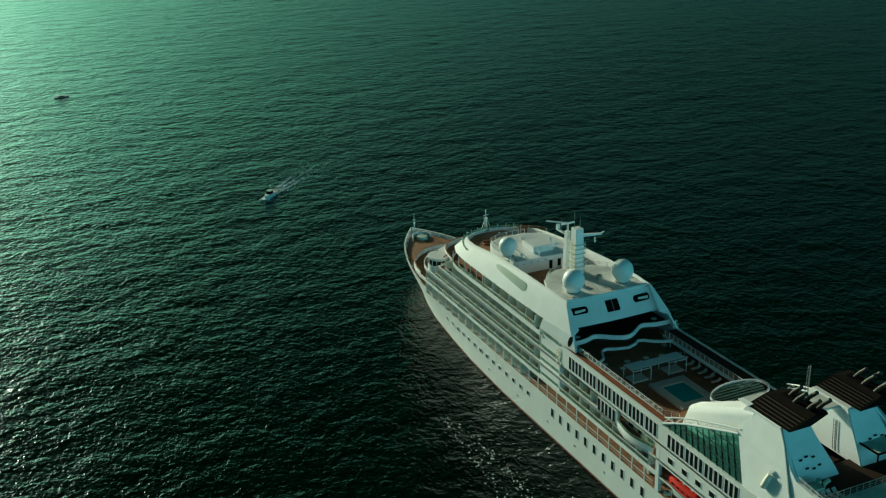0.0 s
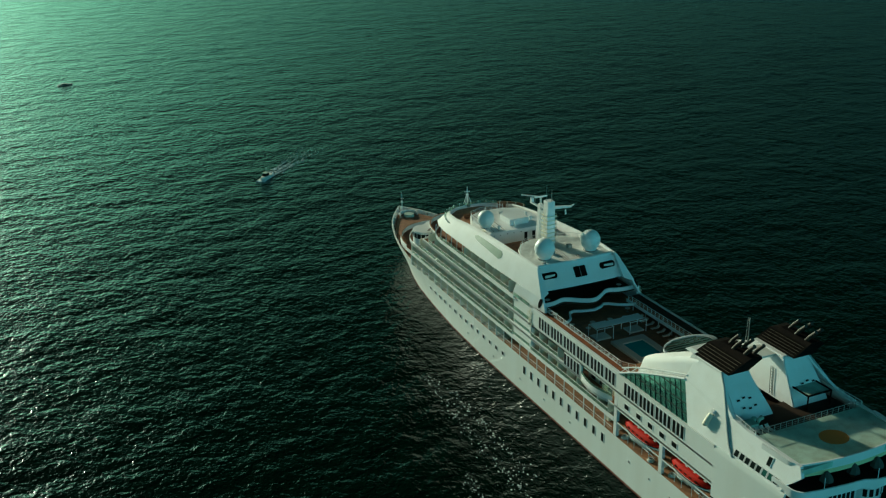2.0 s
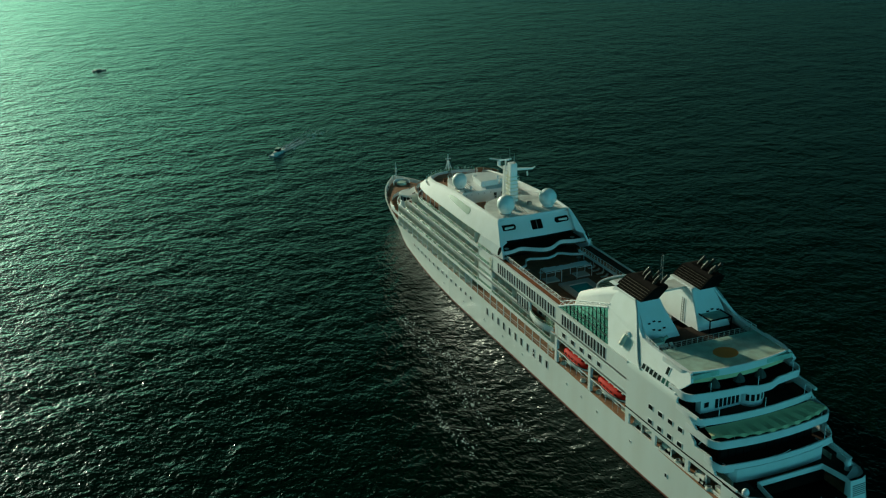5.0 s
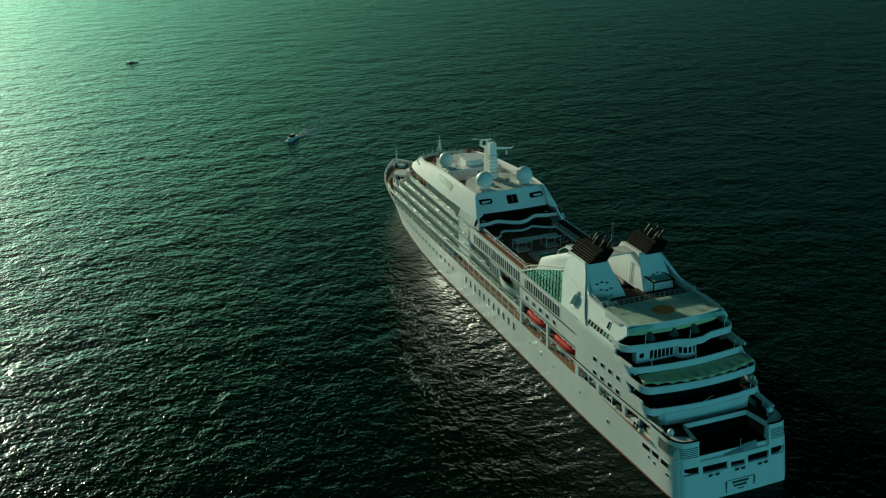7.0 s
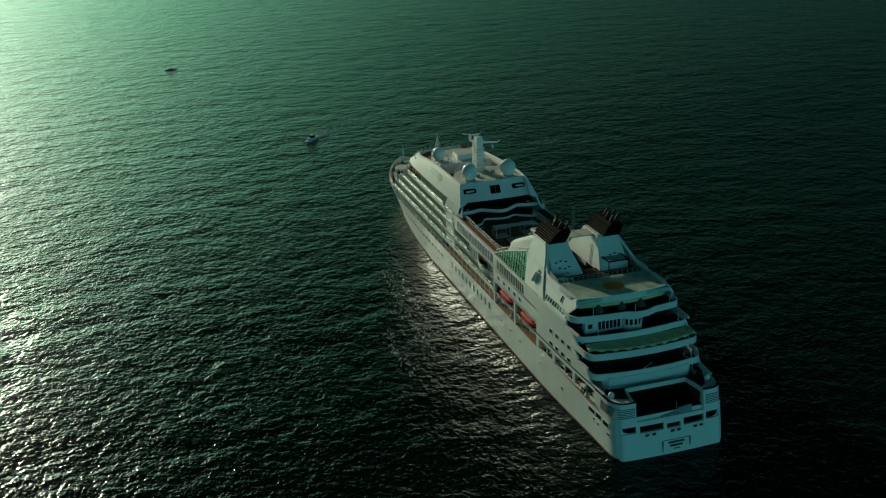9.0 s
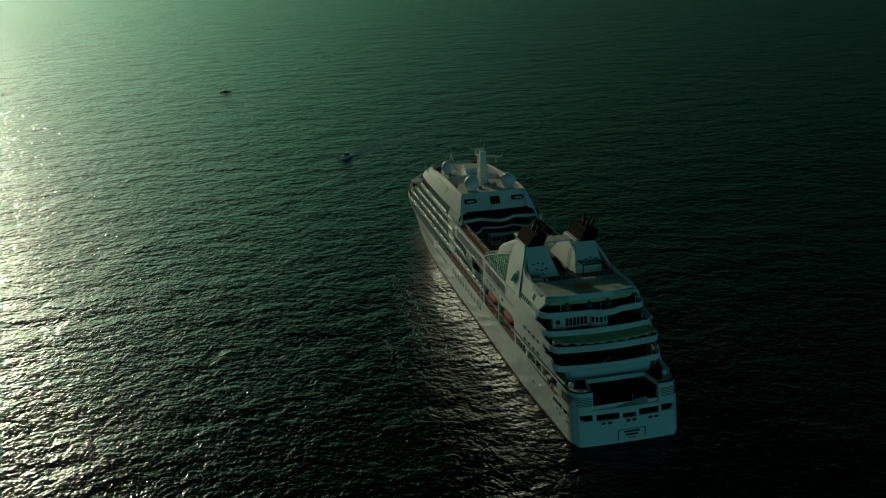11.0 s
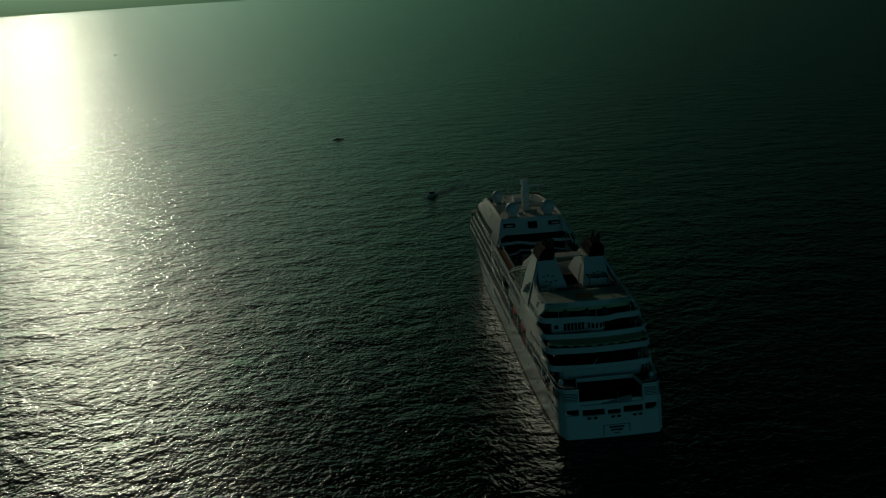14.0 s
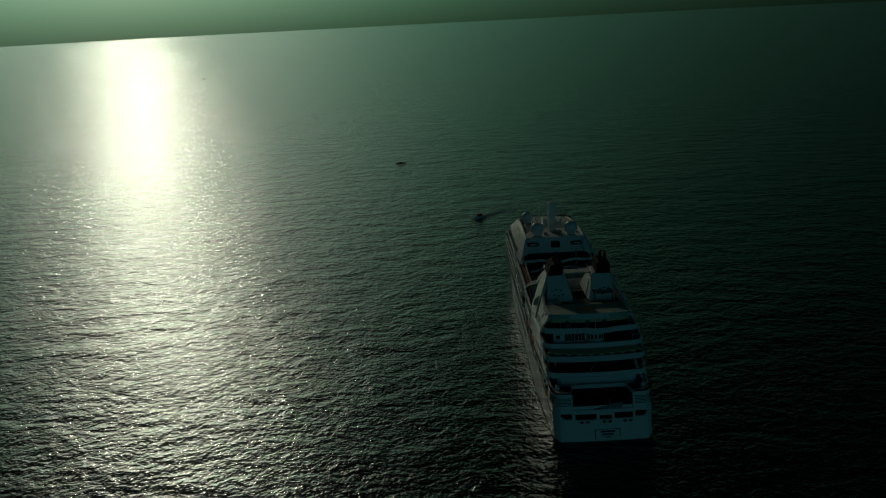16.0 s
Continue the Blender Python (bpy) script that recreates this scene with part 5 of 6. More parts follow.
for cx, cz, hw, hh, rim in ((-7.4, 25.35, 2.0, 0.58, 0.10), (6.7, 25.35, 2.0, 0.58, 0.10), (-0.2, 25.2, 1.45, 0.95, 0.2)):
    bm = bmesh.new()
    loft(bm, [face_ring(cx, cz, hw, hh, 0.0, 0.0), face_ring(cx, cz, hw, hh, 0.0, 0.10), face_ring(cx, cz, hw, hh, rim, 0.10), face_ring(cx, cz, hw, hh, rim, 0.0)], caps=False)
    slot = part("slot_window", bm, DOME, face, "rounded window with a pale rim", smooth=True)
    bm = bmesh.new()
    loft(bm, [face_ring(cx, cz, hw, hh, -0.02, 0.004), face_ring(cx, cz, hw, hh, -0.02, 0.03)])
    part("pane", bm, BLACK, slot)
    for k in range(-1, 2):
        if abs(cx) < 1 and k:
            continue
        bm = bmesh.new()
        if abs(cx) < 1:
            x = cx + 0.75 * k
            lo, hi = face_point(x / 10.3, cz - 0.9), face_point(x / 10.0, cz + 0.9)
            tube(bm, [(lo[0], lo[1] - 0.05, lo[2]), (hi[0], hi[1] - 0.05, hi[2])], 0.06, 5)
            part("window_bar", bm, MACHINE, slot)
        elif k == 0:
            p = face_point((cx + 0.3) / 10.0, 25.2)
            box(bm, p[0] - 1.1, p[0] + 1.1, p[1] - 0.12, p[1] - 0.02, 25.0, 25.55)
            part("locker", bm, CUSHION, slot)
        else:
            bm.free()
# rounded edge where the after face meets the roof
bm = bmesh.new()
tube(bm, [(lambda p: (p[0], p[1] + 0.42, 26.86))(face_point(k / 10, 26.9)) for k in range(-10, 11)], 0.42, 10)
part("roof_edge", bm, WHITE, face, smooth=True)
# roof plate with a rounded front
bm = bmesh.new()
roof_half = [(8.9, -0.6), (9.0, 4.0), (8.6, 8.0), (7.4, 11.0), (5.2, 13.4), (2.4, 14.6)]
prism(bm, roof_half + [(-x, y) for x, y in roof_half[::-1]], 26.3, 26.9)
roof_plate = part("roof_plate", bm, ROOF, ship, "weathered pale roof under the radomes", smooth=True, bevel=0.08)
bm = bmesh.new()
prism(bm, [(x * 0.96, y * 0.98) for x, y in roof_half[2:]] + [(-x * 0.96, y * 0.98) for x, y in roof_half[2:][::-1]], 23.2, 26.3)
part("roof_house", bm, WHITE, roof_plate)
for k in range(3):
    bm = bmesh.new()
    tube(bm, [(-2.0 + 0.5 * k, 1.0, 26.94), (-1.2 + 0.6 * k, 8.5, 26.94)], 0.05, 5)
    part("cable_tray", bm, MACHINE, roof_plate)
for x, y, w, d, h in ((-2.6, 5.2, 1.2, 0.8, 0.7), (2.2, 6.4, 0.9, 0.9, 0.9), (-7.2, 0.4, 0.7, 0.5, 0.5), (1.4, 1.2, 0.6, 1.4, 0.35), (7.6, 6.0, 0.6, 0.6, 0.6)):
    bm = bmesh.new()
    box(bm, x - w / 2, x + w / 2, y - d / 2, y + d / 2, 26.9, 26.9 + h)
    part("equipment_box", bm, MACHINE, roof_plate, "grey equipment box on the roof", bevel=0.05)
rail([(-8.2, 8.4, 26.9), (-6.9, 11.0, 26.9), (-4.9, 13.0, 26.9), (-2.2, 14.1, 26.9), (2.2, 14.1, 26.9), (4.9, 13.0, 26.9), (6.9, 11.0, 26.9), (8.2, 8.4, 26.9)], 1.0, 1.2, roof_plate)
# sunken top deck
bm = bmesh.new()
prism(bm, deck_outline(rounded_front(10.6, 38, 49.8), 2.0, 9.6), 22.9, 23.2)
part("top_deck", bm, TEAK, ship, "red-brown teak top deck")
# house in the middle of the top deck
bm = bmesh.new()
house_plan = [(7.6, 23.4), (7.4, 33.0), (6.2, 36.5), (3.0, 38.2)]
prism(bm, house_plan + [(-x, y) for x, y in house_plan[::-1]], 23.2, 26.2)
top_house = part("top_house", bm, WHITE, ship, "white deck house with two dark doors", bevel=0.1)
for x in (1.2, 3.2):
    again(window_mesh(0.8, 1.9, GLASS), "door", top_house, pose(x, 23.36, 24.3, 0, 0, 90))
bm = bmesh.new()
box(bm, -1.4, 3.4, 26.0, 31.0, 26.2, 27.6)
part("plant_room", bm, WHITE, top_house, bevel=0.1)
for x in (-6.6, -5.2, -3.4, -1.8, 0.0, 4.6, 5.8):
    again(window_mesh(0.22, 0.22, GLASS), "vent", top_house, pose(x, 23.36, 25.5, 0, 0, 90))
for x, y, w, h in ((-4.6, 25.2, 0.5, 0.9), (-3.2, 33.6, 0.7, 0.7), (4.6, 27.4, 0.6, 1.1), (5.4, 31.0, 0.5, 0.8), (0.6, 34.6, 0.8, 0.6), (-0.8, 24.8, 0.35, 1.3)):
    bm = bmesh.new()
    tube(bm, [(x, y, 26.2), (x, y, 26.2 + h * 0.7)], w * 0.45, 10)
    tube(bm, [(x, y, 26.2 + h * 0.7), (x, y, 26.2 + h)], w * 0.8, 12, w * 0.5)
    part("mushroom_vent", bm, DOME, top_house, "pale mushroom ventilator", smooth=True)
for k in range(3):
    bm = bmesh.new()
    tube(bm, [(-6.4 + 1.3 * k, 24.2, 26.3), (-5.6 + 1.3 * k, 36.0, 26.3)], 0.07, 5)
    part("cable_tray", bm, MACHINE, top_house)
bm = bmesh.new()
loft(bm, [[(-7.7, 30.0, 23.2), (-7.7, 31.2, 23.2), (-7.62, 31.2, 23.3), (-7.62, 30.0, 23.3)], [(-7.7, 25.4, 26.2), (-7.7, 26.6, 26.2), (-7.62, 26.6, 26.3), (-7.62, 25.4, 26.3)]])
part("stair", bm, CREAM, top_house, "cream outside stair")
rail([(-7.4, 23.6, 26.2), (-7.3, 33.0, 26.2), (-6.1, 36.4, 26.2), (-3.0, 38.0, 26.2), (3.0, 38.0, 26.2)], 0.95, 1.4, top_house)
bm = bmesh.new()
wind = rounded_front(10.3, 39, 50.2)
strip(bm, wind + [(-x, y) for x, y in wind[::-1] if x > 0.01], 23.2, 24.4, 0.05)
screen = part("windscreen", bm, RAILGLASS, ship, "glass windscreen round the forward top deck")
for x, y in [p for q in wind[1:] for p in ((q[0], q[1]), (-q[0], q[1])) if p[0]] + [(0.0, 50.2)]:
    bm = bmesh.new()
    tube(bm, [(x, y, 23.2), (x, y, 24.6)], 0.06, 5)
    part("screen_post", bm, WHITE, screen)
# dark timber bulkhead that shelters the starboard bow corner of the top deck
bm = bmesh.new()
strip(bm, [(5.6, 45.6), (7.6, 44.6), (9.4, 43.0), (10.3, 40.6)], 23.2, 25.1, 0.15)
bulkhead = part("bulkhead", bm, WOOD, ship, "dark varnished timber bulkhead")
for x, y in ((5.9, 45.3), (7.5, 44.4), (9.1, 43.0), (10.05, 40.9)):
    bm = bmesh.new()
    tube(bm, [(x, y - 0.15, 23.2), (x, y - 0.15, 25.2)], 0.08, 5)
    part("bulkhead_post", bm, CREAM, bulkhead)


def radome(x, y, z, r, base):
    dome = new("radome")
    dome.parent = ship
    tagged(dome, "pale spherical satellite radome on a short pedestal")
    bm = bmesh.new()
    ball(bm, (x, y, z), r, 1.04, 32, 18)
    part("shell", bm, DOME, dome, smooth=True)
    bm = bmesh.new()
    tube(bm, [(x, y, base), (x, y, z - 0.72 * r)], r * 0.55, 16, r * 0.7)
    part("pedestal", bm, DOME, dome, smooth=True)
    bm = bmesh.new()
    tube(bm, [(x, y, base), (x, y, base + 0.2)], r * 0.66, 16)
    part("base_ring", bm, MACHINE, dome)


radome(-5.4, 3.4, 29.2, 2.1, 26.9)
radome(5.45, 3.4, 29.2, 2.1, 26.9)
radome(-6.6, 27.6, 28.3, 1.85, 26.2)

# ---- radar mast ----
mast = new("radar_mast")
mast.parent = ship
tagged(mast, "white twin-legged radar mast with cross arms")
bm = bmesh.new()
loft(bm, [ring_box(-0.55, 0.55, 14.6, 15.9, 26.2), ring_box(-0.42, 0.42, 14.3, 15.3, 34.6)])
part("fore_leg", bm, WHITE, mast, bevel=0.08)
bm = bmesh.new()
loft(bm, [ring_box(-1.0, 1.0, 10.1, 12.3, 26.2), ring_box(-0.85, 0.85, 10.2, 12.1, 36.3)])
part("after_leg", bm, WHITE, mast, bevel=0.08)
bm = bmesh.new()
for z in (27.6, 28.5, 29.4, 30.3, 31.2, 32.1, 33.0):
    box(bm, -1.2, 1.2, 9.85, 12.5, z, z + 0.12)
    for x in (-1.17, 1.17):
        tube(bm, [(x, 9.9, z + 0.5), (x, 12.45, z + 0.5)], 0.035, 4)
        for y in (9.9, 11.2, 12.45):
            tube(bm, [(x, y, z + 0.1), (x, y, z + 0.5)], 0.035, 4)
part("platforms", bm, CREAM, mast, "cream ladder platforms round the after leg")
for z in (30.0, 33.2):
    bm = bmesh.new()
    tube(bm, [(0, 12.0, z), (0, 14.7, z + 0.4)], 0.16, 6)
    part("strut", bm, WHITE, mast)
bm = bmesh.new()
loft(bm, [[(0.5, 10.8, 34.4), (0.5, 11.5, 34.4), (0.5, 11.5, 34.95), (0.5, 10.8, 34.95)], [(5.3, 10.8, 34.1), (5.3, 11.3, 34.1), (5.3, 11.3, 34.4), (5.3, 10.8, 34.4)]])
tube(bm, [(5.2, 11.05, 34.25), (6.0, 11.0, 34.65)], 0.17, 6, 0.1)
part("starboard_arm", bm, WHITE, mast)
bm = bmesh.new()
box(bm, -0.3, 0.3, 15.2, 18.9, 33.6, 33.85)
box(bm, -0.3, 0.3, 18.2, 18.8, 33.9, 34.9)
part("forward_arm", bm, WHITE, mast)
bm = bmesh.new()
box(bm, -2.5, 2.5, -0.13, 0.13, 0.0, 0.24)
bmesh.ops.transform(bm, matrix=pose(0.2, 18.9, 34.95, 0, 0, -46), verts=bm.verts)
part("radar_scanner", bm, WHITE, mast, bevel=0.05)
bm = bmesh.new()
box(bm, -1.5, 1.5, 14.6, 14.9, 36.0, 36.3)
tube(bm, [(0, 14.75, 34.6), (0, 14.75, 36.0)], 0.2, 8)
part("upper_scanner", bm, WHITE, mast, bevel=0.05)
for x, y, z0, z1 in ((-0.5, 11.4, 36.3, 39.7), (0.5, 11.0, 36.3, 38.6), (0.1, 10.4, 36.3, 38.0), (-0.9, 15.6, 34.6, 36.8), (1.2, 12.0, 34.4, 36.4)):
    bm = bmesh.new()
    tube(bm, [(x, y, z0), (x, y, z1)], 0.05, 5, 0.03)
    part("whip_aerial", bm, MACHINE, mast)
bm = bmesh.new()
for k in range(14):
    z = 26.6 + 0.55 * k
    box(bm, -1.25, -1.2, 10.6, 11.2, z, z + 0.06)
for y in (10.6, 11.2):
    box(bm, -1.27, -1.21, y - 0.03, y + 0.03, 26.4, 34.6)
part("ladder", bm, CREAM, mast)

bm = bmesh.new()
tube(bm, [(3.9, 11.05, 34.2), (3.9, 11.05, 33.7)], 0.02, 4)
loft(bm, [[(3.72, 11.0, 33.7), (4.1, 11.05, 33.7), (4.1, 11.08, 33.7), (3.72, 11.03, 33.7)], [(3.8, 11.02, 32.6), (4.25, 11.1, 32.7), (4.25, 11.13, 32.7), (3.8, 11.05, 32.6)]])
part("pennant", bm, CUSHION, mast, "limp white signal pennant")

# ---- forward mast and bow fittings ----
bm = bmesh.new()
tube(bm, [(0, 50.9, 23.6), (0, 50.9, 28.2)], 0.14, 8, 0.07)
for x, y in ((-0.9, 50.3), (0.9, 50.3), (-0.7, 51.6), (0.7, 51.6)):
    tube(bm, [(x, y, 23.7), (0, 50.9, 26.6)], 0.06, 5)
box(bm, -0.7, 0.7, 50.85, 50.95, 26.9, 27.0)
box(bm, -0.35, 0.35, 50.6, 51.2, 26.2, 26.3)
part("fore_mast", bm, WHITE, ship, "slim white tripod mast")
bm = bmesh.new()
tube(bm, [(0, 93.6, 8.0), (0, 93.8, 14.4)], 0.16, 8, 0.07)
box(bm, -0.5, 0.5, 93.65, 93.75, 12.6, 12.7)
box(bm, -0.22, 0.22, 93.5, 93.9, 11.6, 11.9)
part("bow_mast", bm, WHITE, ship, "thin white jack mast on the bow")
bm = bmesh.new()
tube(bm, [(0.1, 88.9, 8.94), (0.1, 88.9, 9.7)], 1.5, 20, 1.4)
part("bow_tub", bm, GREYDECK, ship, "round pale tub on the foredeck", smooth=True)
bm = bmesh.new()
arc = [(2.6 * math.cos(t), 88.7 + 2.9 * math.sin(t)) for t in [0.0 + k * math.pi / 14 for k in range(15)]]
strip(bm, arc, 8.94, 10.0, 0.2)
part("breakwater", bm, WHITE, ship, "curved white breakwater", smooth=True)
for side in (-1, 1):
    bm = bmesh.new()
    for y in (80.0, 76.0):
        tube(bm, [(side * 5.2, y, 8.02), (side * 5.2, y, 8.9)], 0.5, 12)
        box(bm, side * 5.2 - 0.9, side * 5.2 + 0.9, y - 0.4, y + 0.4, 8.02, 8.3)
    part("windlass", bm, MACHINE, ship, "grey anchor windlass")
    for y in (74.0, 82.0):
        bm = bmesh.new()
        x = abs(hull_point((y + 98) / 194.2, 8.0, 1).x) - 0.6
        tube(bm, [(side * x, y, 8.02), (side * x, y, 8.7)], 0.22, 10)
        tube(bm, [(side * x, y + 0.8, 8.02), (side * x, y + 0.8, 8.7)], 0.22, 10)
        part("bollard_pair", bm, BLACK, ship)

# ---- lifeboats ----


def lifeboat(x, y):
    boat = thing("lifeboat", "white lifeboat with a bright red cover hanging in its davits", "lifeboat", x, y, 10.4, group="lifeboats in the side bays")
    bm = bmesh.new()
    rings = []
    for k in range(11):
        t = -1 + 2 * k / 10
        w = 1.2 * (1 - abs(t) ** 3.2) + 0.06
        rings.append([(w * math.sin(a), 5.2 * t, 0.25 * t * t + (1.75 - 0.05 * abs(t)) * (1 - math.cos(a) * (1 - 0.35 * abs(t) ** 3)) - 0.85) for a in [radians(d) for d in (-90, -60, -30, 0, 30, 60, 90)]])
    loft(bm, rings)
    part("hull", bm, WHITE, boat, smooth=True)
    for s_y in (-1, 1):
        bm = bmesh.new()
        tube(bm, [(s_y * (1.22 * (1 - abs(t) ** 3.2) + 0.08), 5.2 * t, 0.86 + 0.22 * t * t) for t in [-0.95 + 0.19 * i for i in range(11)]], 0.07, 6)
        part("fender", bm, BLACK, boat)
        for i in range(5):
            y = -2.6 + 1.3 * i
            bm = bmesh.new()
            box(bm, s_y * 0.98 - 0.12, s_y * 0.98 + 0.12, y - 0.28, y + 0.28, 1.2, 1.42)
            part("porthole", bm, GLASS, boat)
    bm = bmesh.new()
    rings = []
    for k in range(13):
        t = -0.97 + 1.94 * k / 12
        w = 1.12 * (1 - abs(t) ** 3.2) + 0.05
        h = 0.95 * (1 - abs(t) ** 4) + 0.12 + (0.13 if k % 2 == 0 else 0)
        z0 = 0.92 + 0.2 * t * t
        rings.append([(w * math.cos(a), 5.2 * t, z0 + h * math.sin(a)) for a in [radians(d) for d in (0, 30, 60, 90, 120, 150, 180)]])
    loft(bm, rings)
    part("cover", bm, BOATRED, boat, "bright red canopy", smooth=True)
    bm = bmesh.new()
    ball(bm, (0, -2.6, 1.98), 0.6, 0.7, 12, 8)
    part("steering_dome", bm, BOATRED, boat, smooth=True)
    bm = bmesh.new()
    box(bm, -0.5, 0.5, 2.2, 3.4, 1.8, 2.15)
    part("hatch", bm, BOATRED, boat, bevel=0.06)
    for y in (-3.9, -1.2, 0.9):
        bm = bmesh.new()
        box(bm, -0.3, 0.3, y - 0.3, y + 0.3, 1.85, 2.06)
        part("hatch", bm, CUSHION, boat, "small pale hatch cover", bevel=0.04)
    for t in (-3.4, 3.4):
        bm = bmesh.new()
        tube(bm, [(1.2, t, 2.9), (0.2, t, 2.75), (0.0, t, 1.5)], 0.12, 6)
        tube(bm, [(1.2, t, -2.3), (1.2, t, 2.9)], 0.16, 6)
        part("davit", bm, WHITE, boat)
    return boat


first = lifeboat(-11.75, -42.0)
copy_thing(first, pose(-11.75, -55.6, 10.4))
for y in (-42.0, -55.6):
    copy_thing(first, pose(12.0, y, 10.4, 0, 0, 180))
grating = thing("grating", "white slatted grating leaning on the promenade deck", "grating", -11.6, -39.6, 8.1, group="gratings under the lifeboats")
for k in range(6):
    bm = bmesh.new()
    tube(bm, [(-0.62 + 0.24 * k, -0.95, 0.16 + 0.26 * (5 - k)), (-0.62 + 0.24 * k, 0.95, 0.16 + 0.26 * (5 - k))], 0.07, 6)
    part("slat", bm, WHITE, grating)
for y in (-0.95, 0.95):
    bm = bmesh.new()
    tube(bm, [(-0.78, y, 1.62), (0.72, y, 0.0)], 0.06, 5)
    tube(bm, [(-0.7, y, 1.52), (-0.7, y, 0.0)], 0.05, 5)
    part("side_rail", bm, WHITE, grating)
for y in (-43.9, -53.2, -57.8):
    copy_thing(grating, pose(-11.6, y, 8.1))
# drums and winches in the mooring slots
for y, side in ((-65.0, -1), (-68.6, -1), (-74.0, -1), (-84.0, -1)):
    winch = thing("mooring_winch", "pale mooring winch with a rope drum on the side deck", "winch", side * 11.2, y, 8.1, group="winches along the side deck")
    bm = bmesh.new()
    tube(bm, [(-0.2, -1.1, 0.75), (-0.2, 1.1, 0.75)], 0.55, 12)
    part("drum", bm, CUSHION, winch, smooth=True)
    bm = bmesh.new()
    for dy in (-1.2, 1.2):
        box(bm, -0.7, 0.5, dy - 0.1, dy + 0.1, 0.0, 1.4)
    box(bm, -0.7, 0.6, -1.3, 1.3, 0.0, 0.12)
    part("frame", bm, MACHINE, winch)

# coils of rope, lockers and bollards along the side deck
coil = thing("rope_coil", "coil of pale mooring rope on the side deck", "rope", -11.7, -63.9, 8.1, group="rope coils along the side deck")
bm = bmesh.new()
for k in range(4):
    r = 0.62 - 0.07 * k
    tube(bm, [(r * math.cos(a), r * math.sin(a), 0.08 + 0.13 * k) for a in [i * 2 * math.pi / 18 for i in range(19)]], 0.075, 6)
part("strands", bm, CUSHION, coil, smooth=True)
for y in (-66.4, -72.9, -77.6, -82.6, -86.6, -50.6, -45.2, -36.9):
    copy_thing(coil, pose(-11.7 + random.uniform(-0.5, 0.2), y, 8.1, 0, 0, random.uniform(0, 90)))
locker = thing("deck_locker", "cream steel locker with a lid on the side deck", "locker", -11.0, -70.2, 8.1, group="lockers along the side deck")
bm = bmesh.new()
box(bm, -0.35, 0.35, -0.75, 0.75, 0.0, 0.85)
part("body", bm, CREAM, locker, bevel=0.04)
bm = bmesh.new()
box(bm, -0.4, 0.4, -0.8, 0.8, 0.854, 0.93)
part("lid", bm, WHITE, locker, bevel=0.02)
for y in (-78.8, -88.0, -58.9, -52.1, -47.3, -37.9, -33.6, -30.1):
    copy_thing(locker, pose(-10.9, y, 8.1))
post = thing("bollard", "black twin-post bollard on the side deck", "bollard", -12.1, -65.9, 8.1, group="bollards along the side deck")
bm = bmesh.new()
box(bm, -0.3, 0.3, -0.8, 0.8, 0.0, 0.1)
part("base", bm, BLACK, post)
for dy in (-0.5, 0.5):
    bm = bmesh.new()
    tube(bm, [(0, dy, 0.1), (0, dy, 0.65)], 0.2, 10)
    tube(bm, [(0, dy, 0.65), (0, dy, 0.72)], 0.26, 10)
    part("post", bm, BLACK, post)
for y in (-74.9, -79.9, -84.9):
    copy_thing(post, pose(-12.0, y, 8.1))

# ---- deck furniture ----
lounger = thing("sun_lounger", "pale cushioned sun lounger on the sun deck", "lounger", -8.0, -66.2, 23.4, group="loungers on the open decks")
bm = bmesh.new()
box(bm, -0.32, 0.32, -0.95, 0.45, 0.30, 0.42)
part("mattress", bm, CUSHION, lounger, bevel=0.03)
bm = bmesh.new()
loft(bm, [[(-0.32, 0.45, 0.30), (0.32, 0.45, 0.30), (0.32, 0.45, 0.42), (-0.32, 0.45, 0.42)], [(-0.32, 0.95, 0.72), (0.32, 0.95, 0.72), (0.32, 0.88, 0.82), (-0.32, 0.88, 0.82)]])
part("backrest", bm, CUSHION, lounger)
for x in (-0.3, 0.3):
    for y in (-0.85, 0.4):
        bm = bmesh.new()
        box(bm, x - 0.03, x + 0.03, y - 0.03, y + 0.03, 0.0, 0.3)
        part("leg", bm, WOOD, lounger)
spots = []
for k in range(3):
    spots.append((-8.0 + 1.0 * k if k else None, -66.2, 23.4, random.uniform(-6, 6)))
for k in range(8):
    spots.append((-7.6, -12.0 - 1.9 * k, 17.0, 90 + random.uniform(-5, 5)))
    spots.append((7.6, -12.0 - 1.9 * k, 17.0, -90 + random.uniform(-5, 5)))
for x, y, z, turn in spots:
    if x is not None:
        copy_thing(lounger, pose(x, y, z, 0, 0, turn))
tables = [(-10.2, -9.4, 20.0), (-10.4, -7.8, 20.0), (-6.4, -9.6, 17.0), (-2.2, -10.4, 17.0), (1.6, -10.8, 17.0), (4.8, -11.2, 17.0), (-4.4, -12.4, 17.0), (7.6, -8.0, 20.2), (8.6, -3.0, 20.2), (-8.4, -3.2, 20.2)]
tables = [(x, y, 17.0 if z == 20.2 and y < -6 else z) for x, y, z in tables]
bistro = thing("cafe_table", "round pale cafe table on a single foot", "table", *tables[0], group="tables on the pool deck and galleries")
bm = bmesh.new()
tube(bm, [(0, 0, 0.71), (0, 0, 0.75)], 0.55, 18)
part("tabletop", bm, CUSHION, bistro)
bm = bmesh.new()
tube(bm, [(0, 0, 0.03), (0, 0, 0.71)], 0.05, 6)
tube(bm, [(0, 0, 0.0), (0, 0, 0.03)], 0.28, 12)
part("foot", bm, MACHINE, bistro)
for x, y, z in tables[1:]:
    copy_thing(bistro, pose(x, y, z))
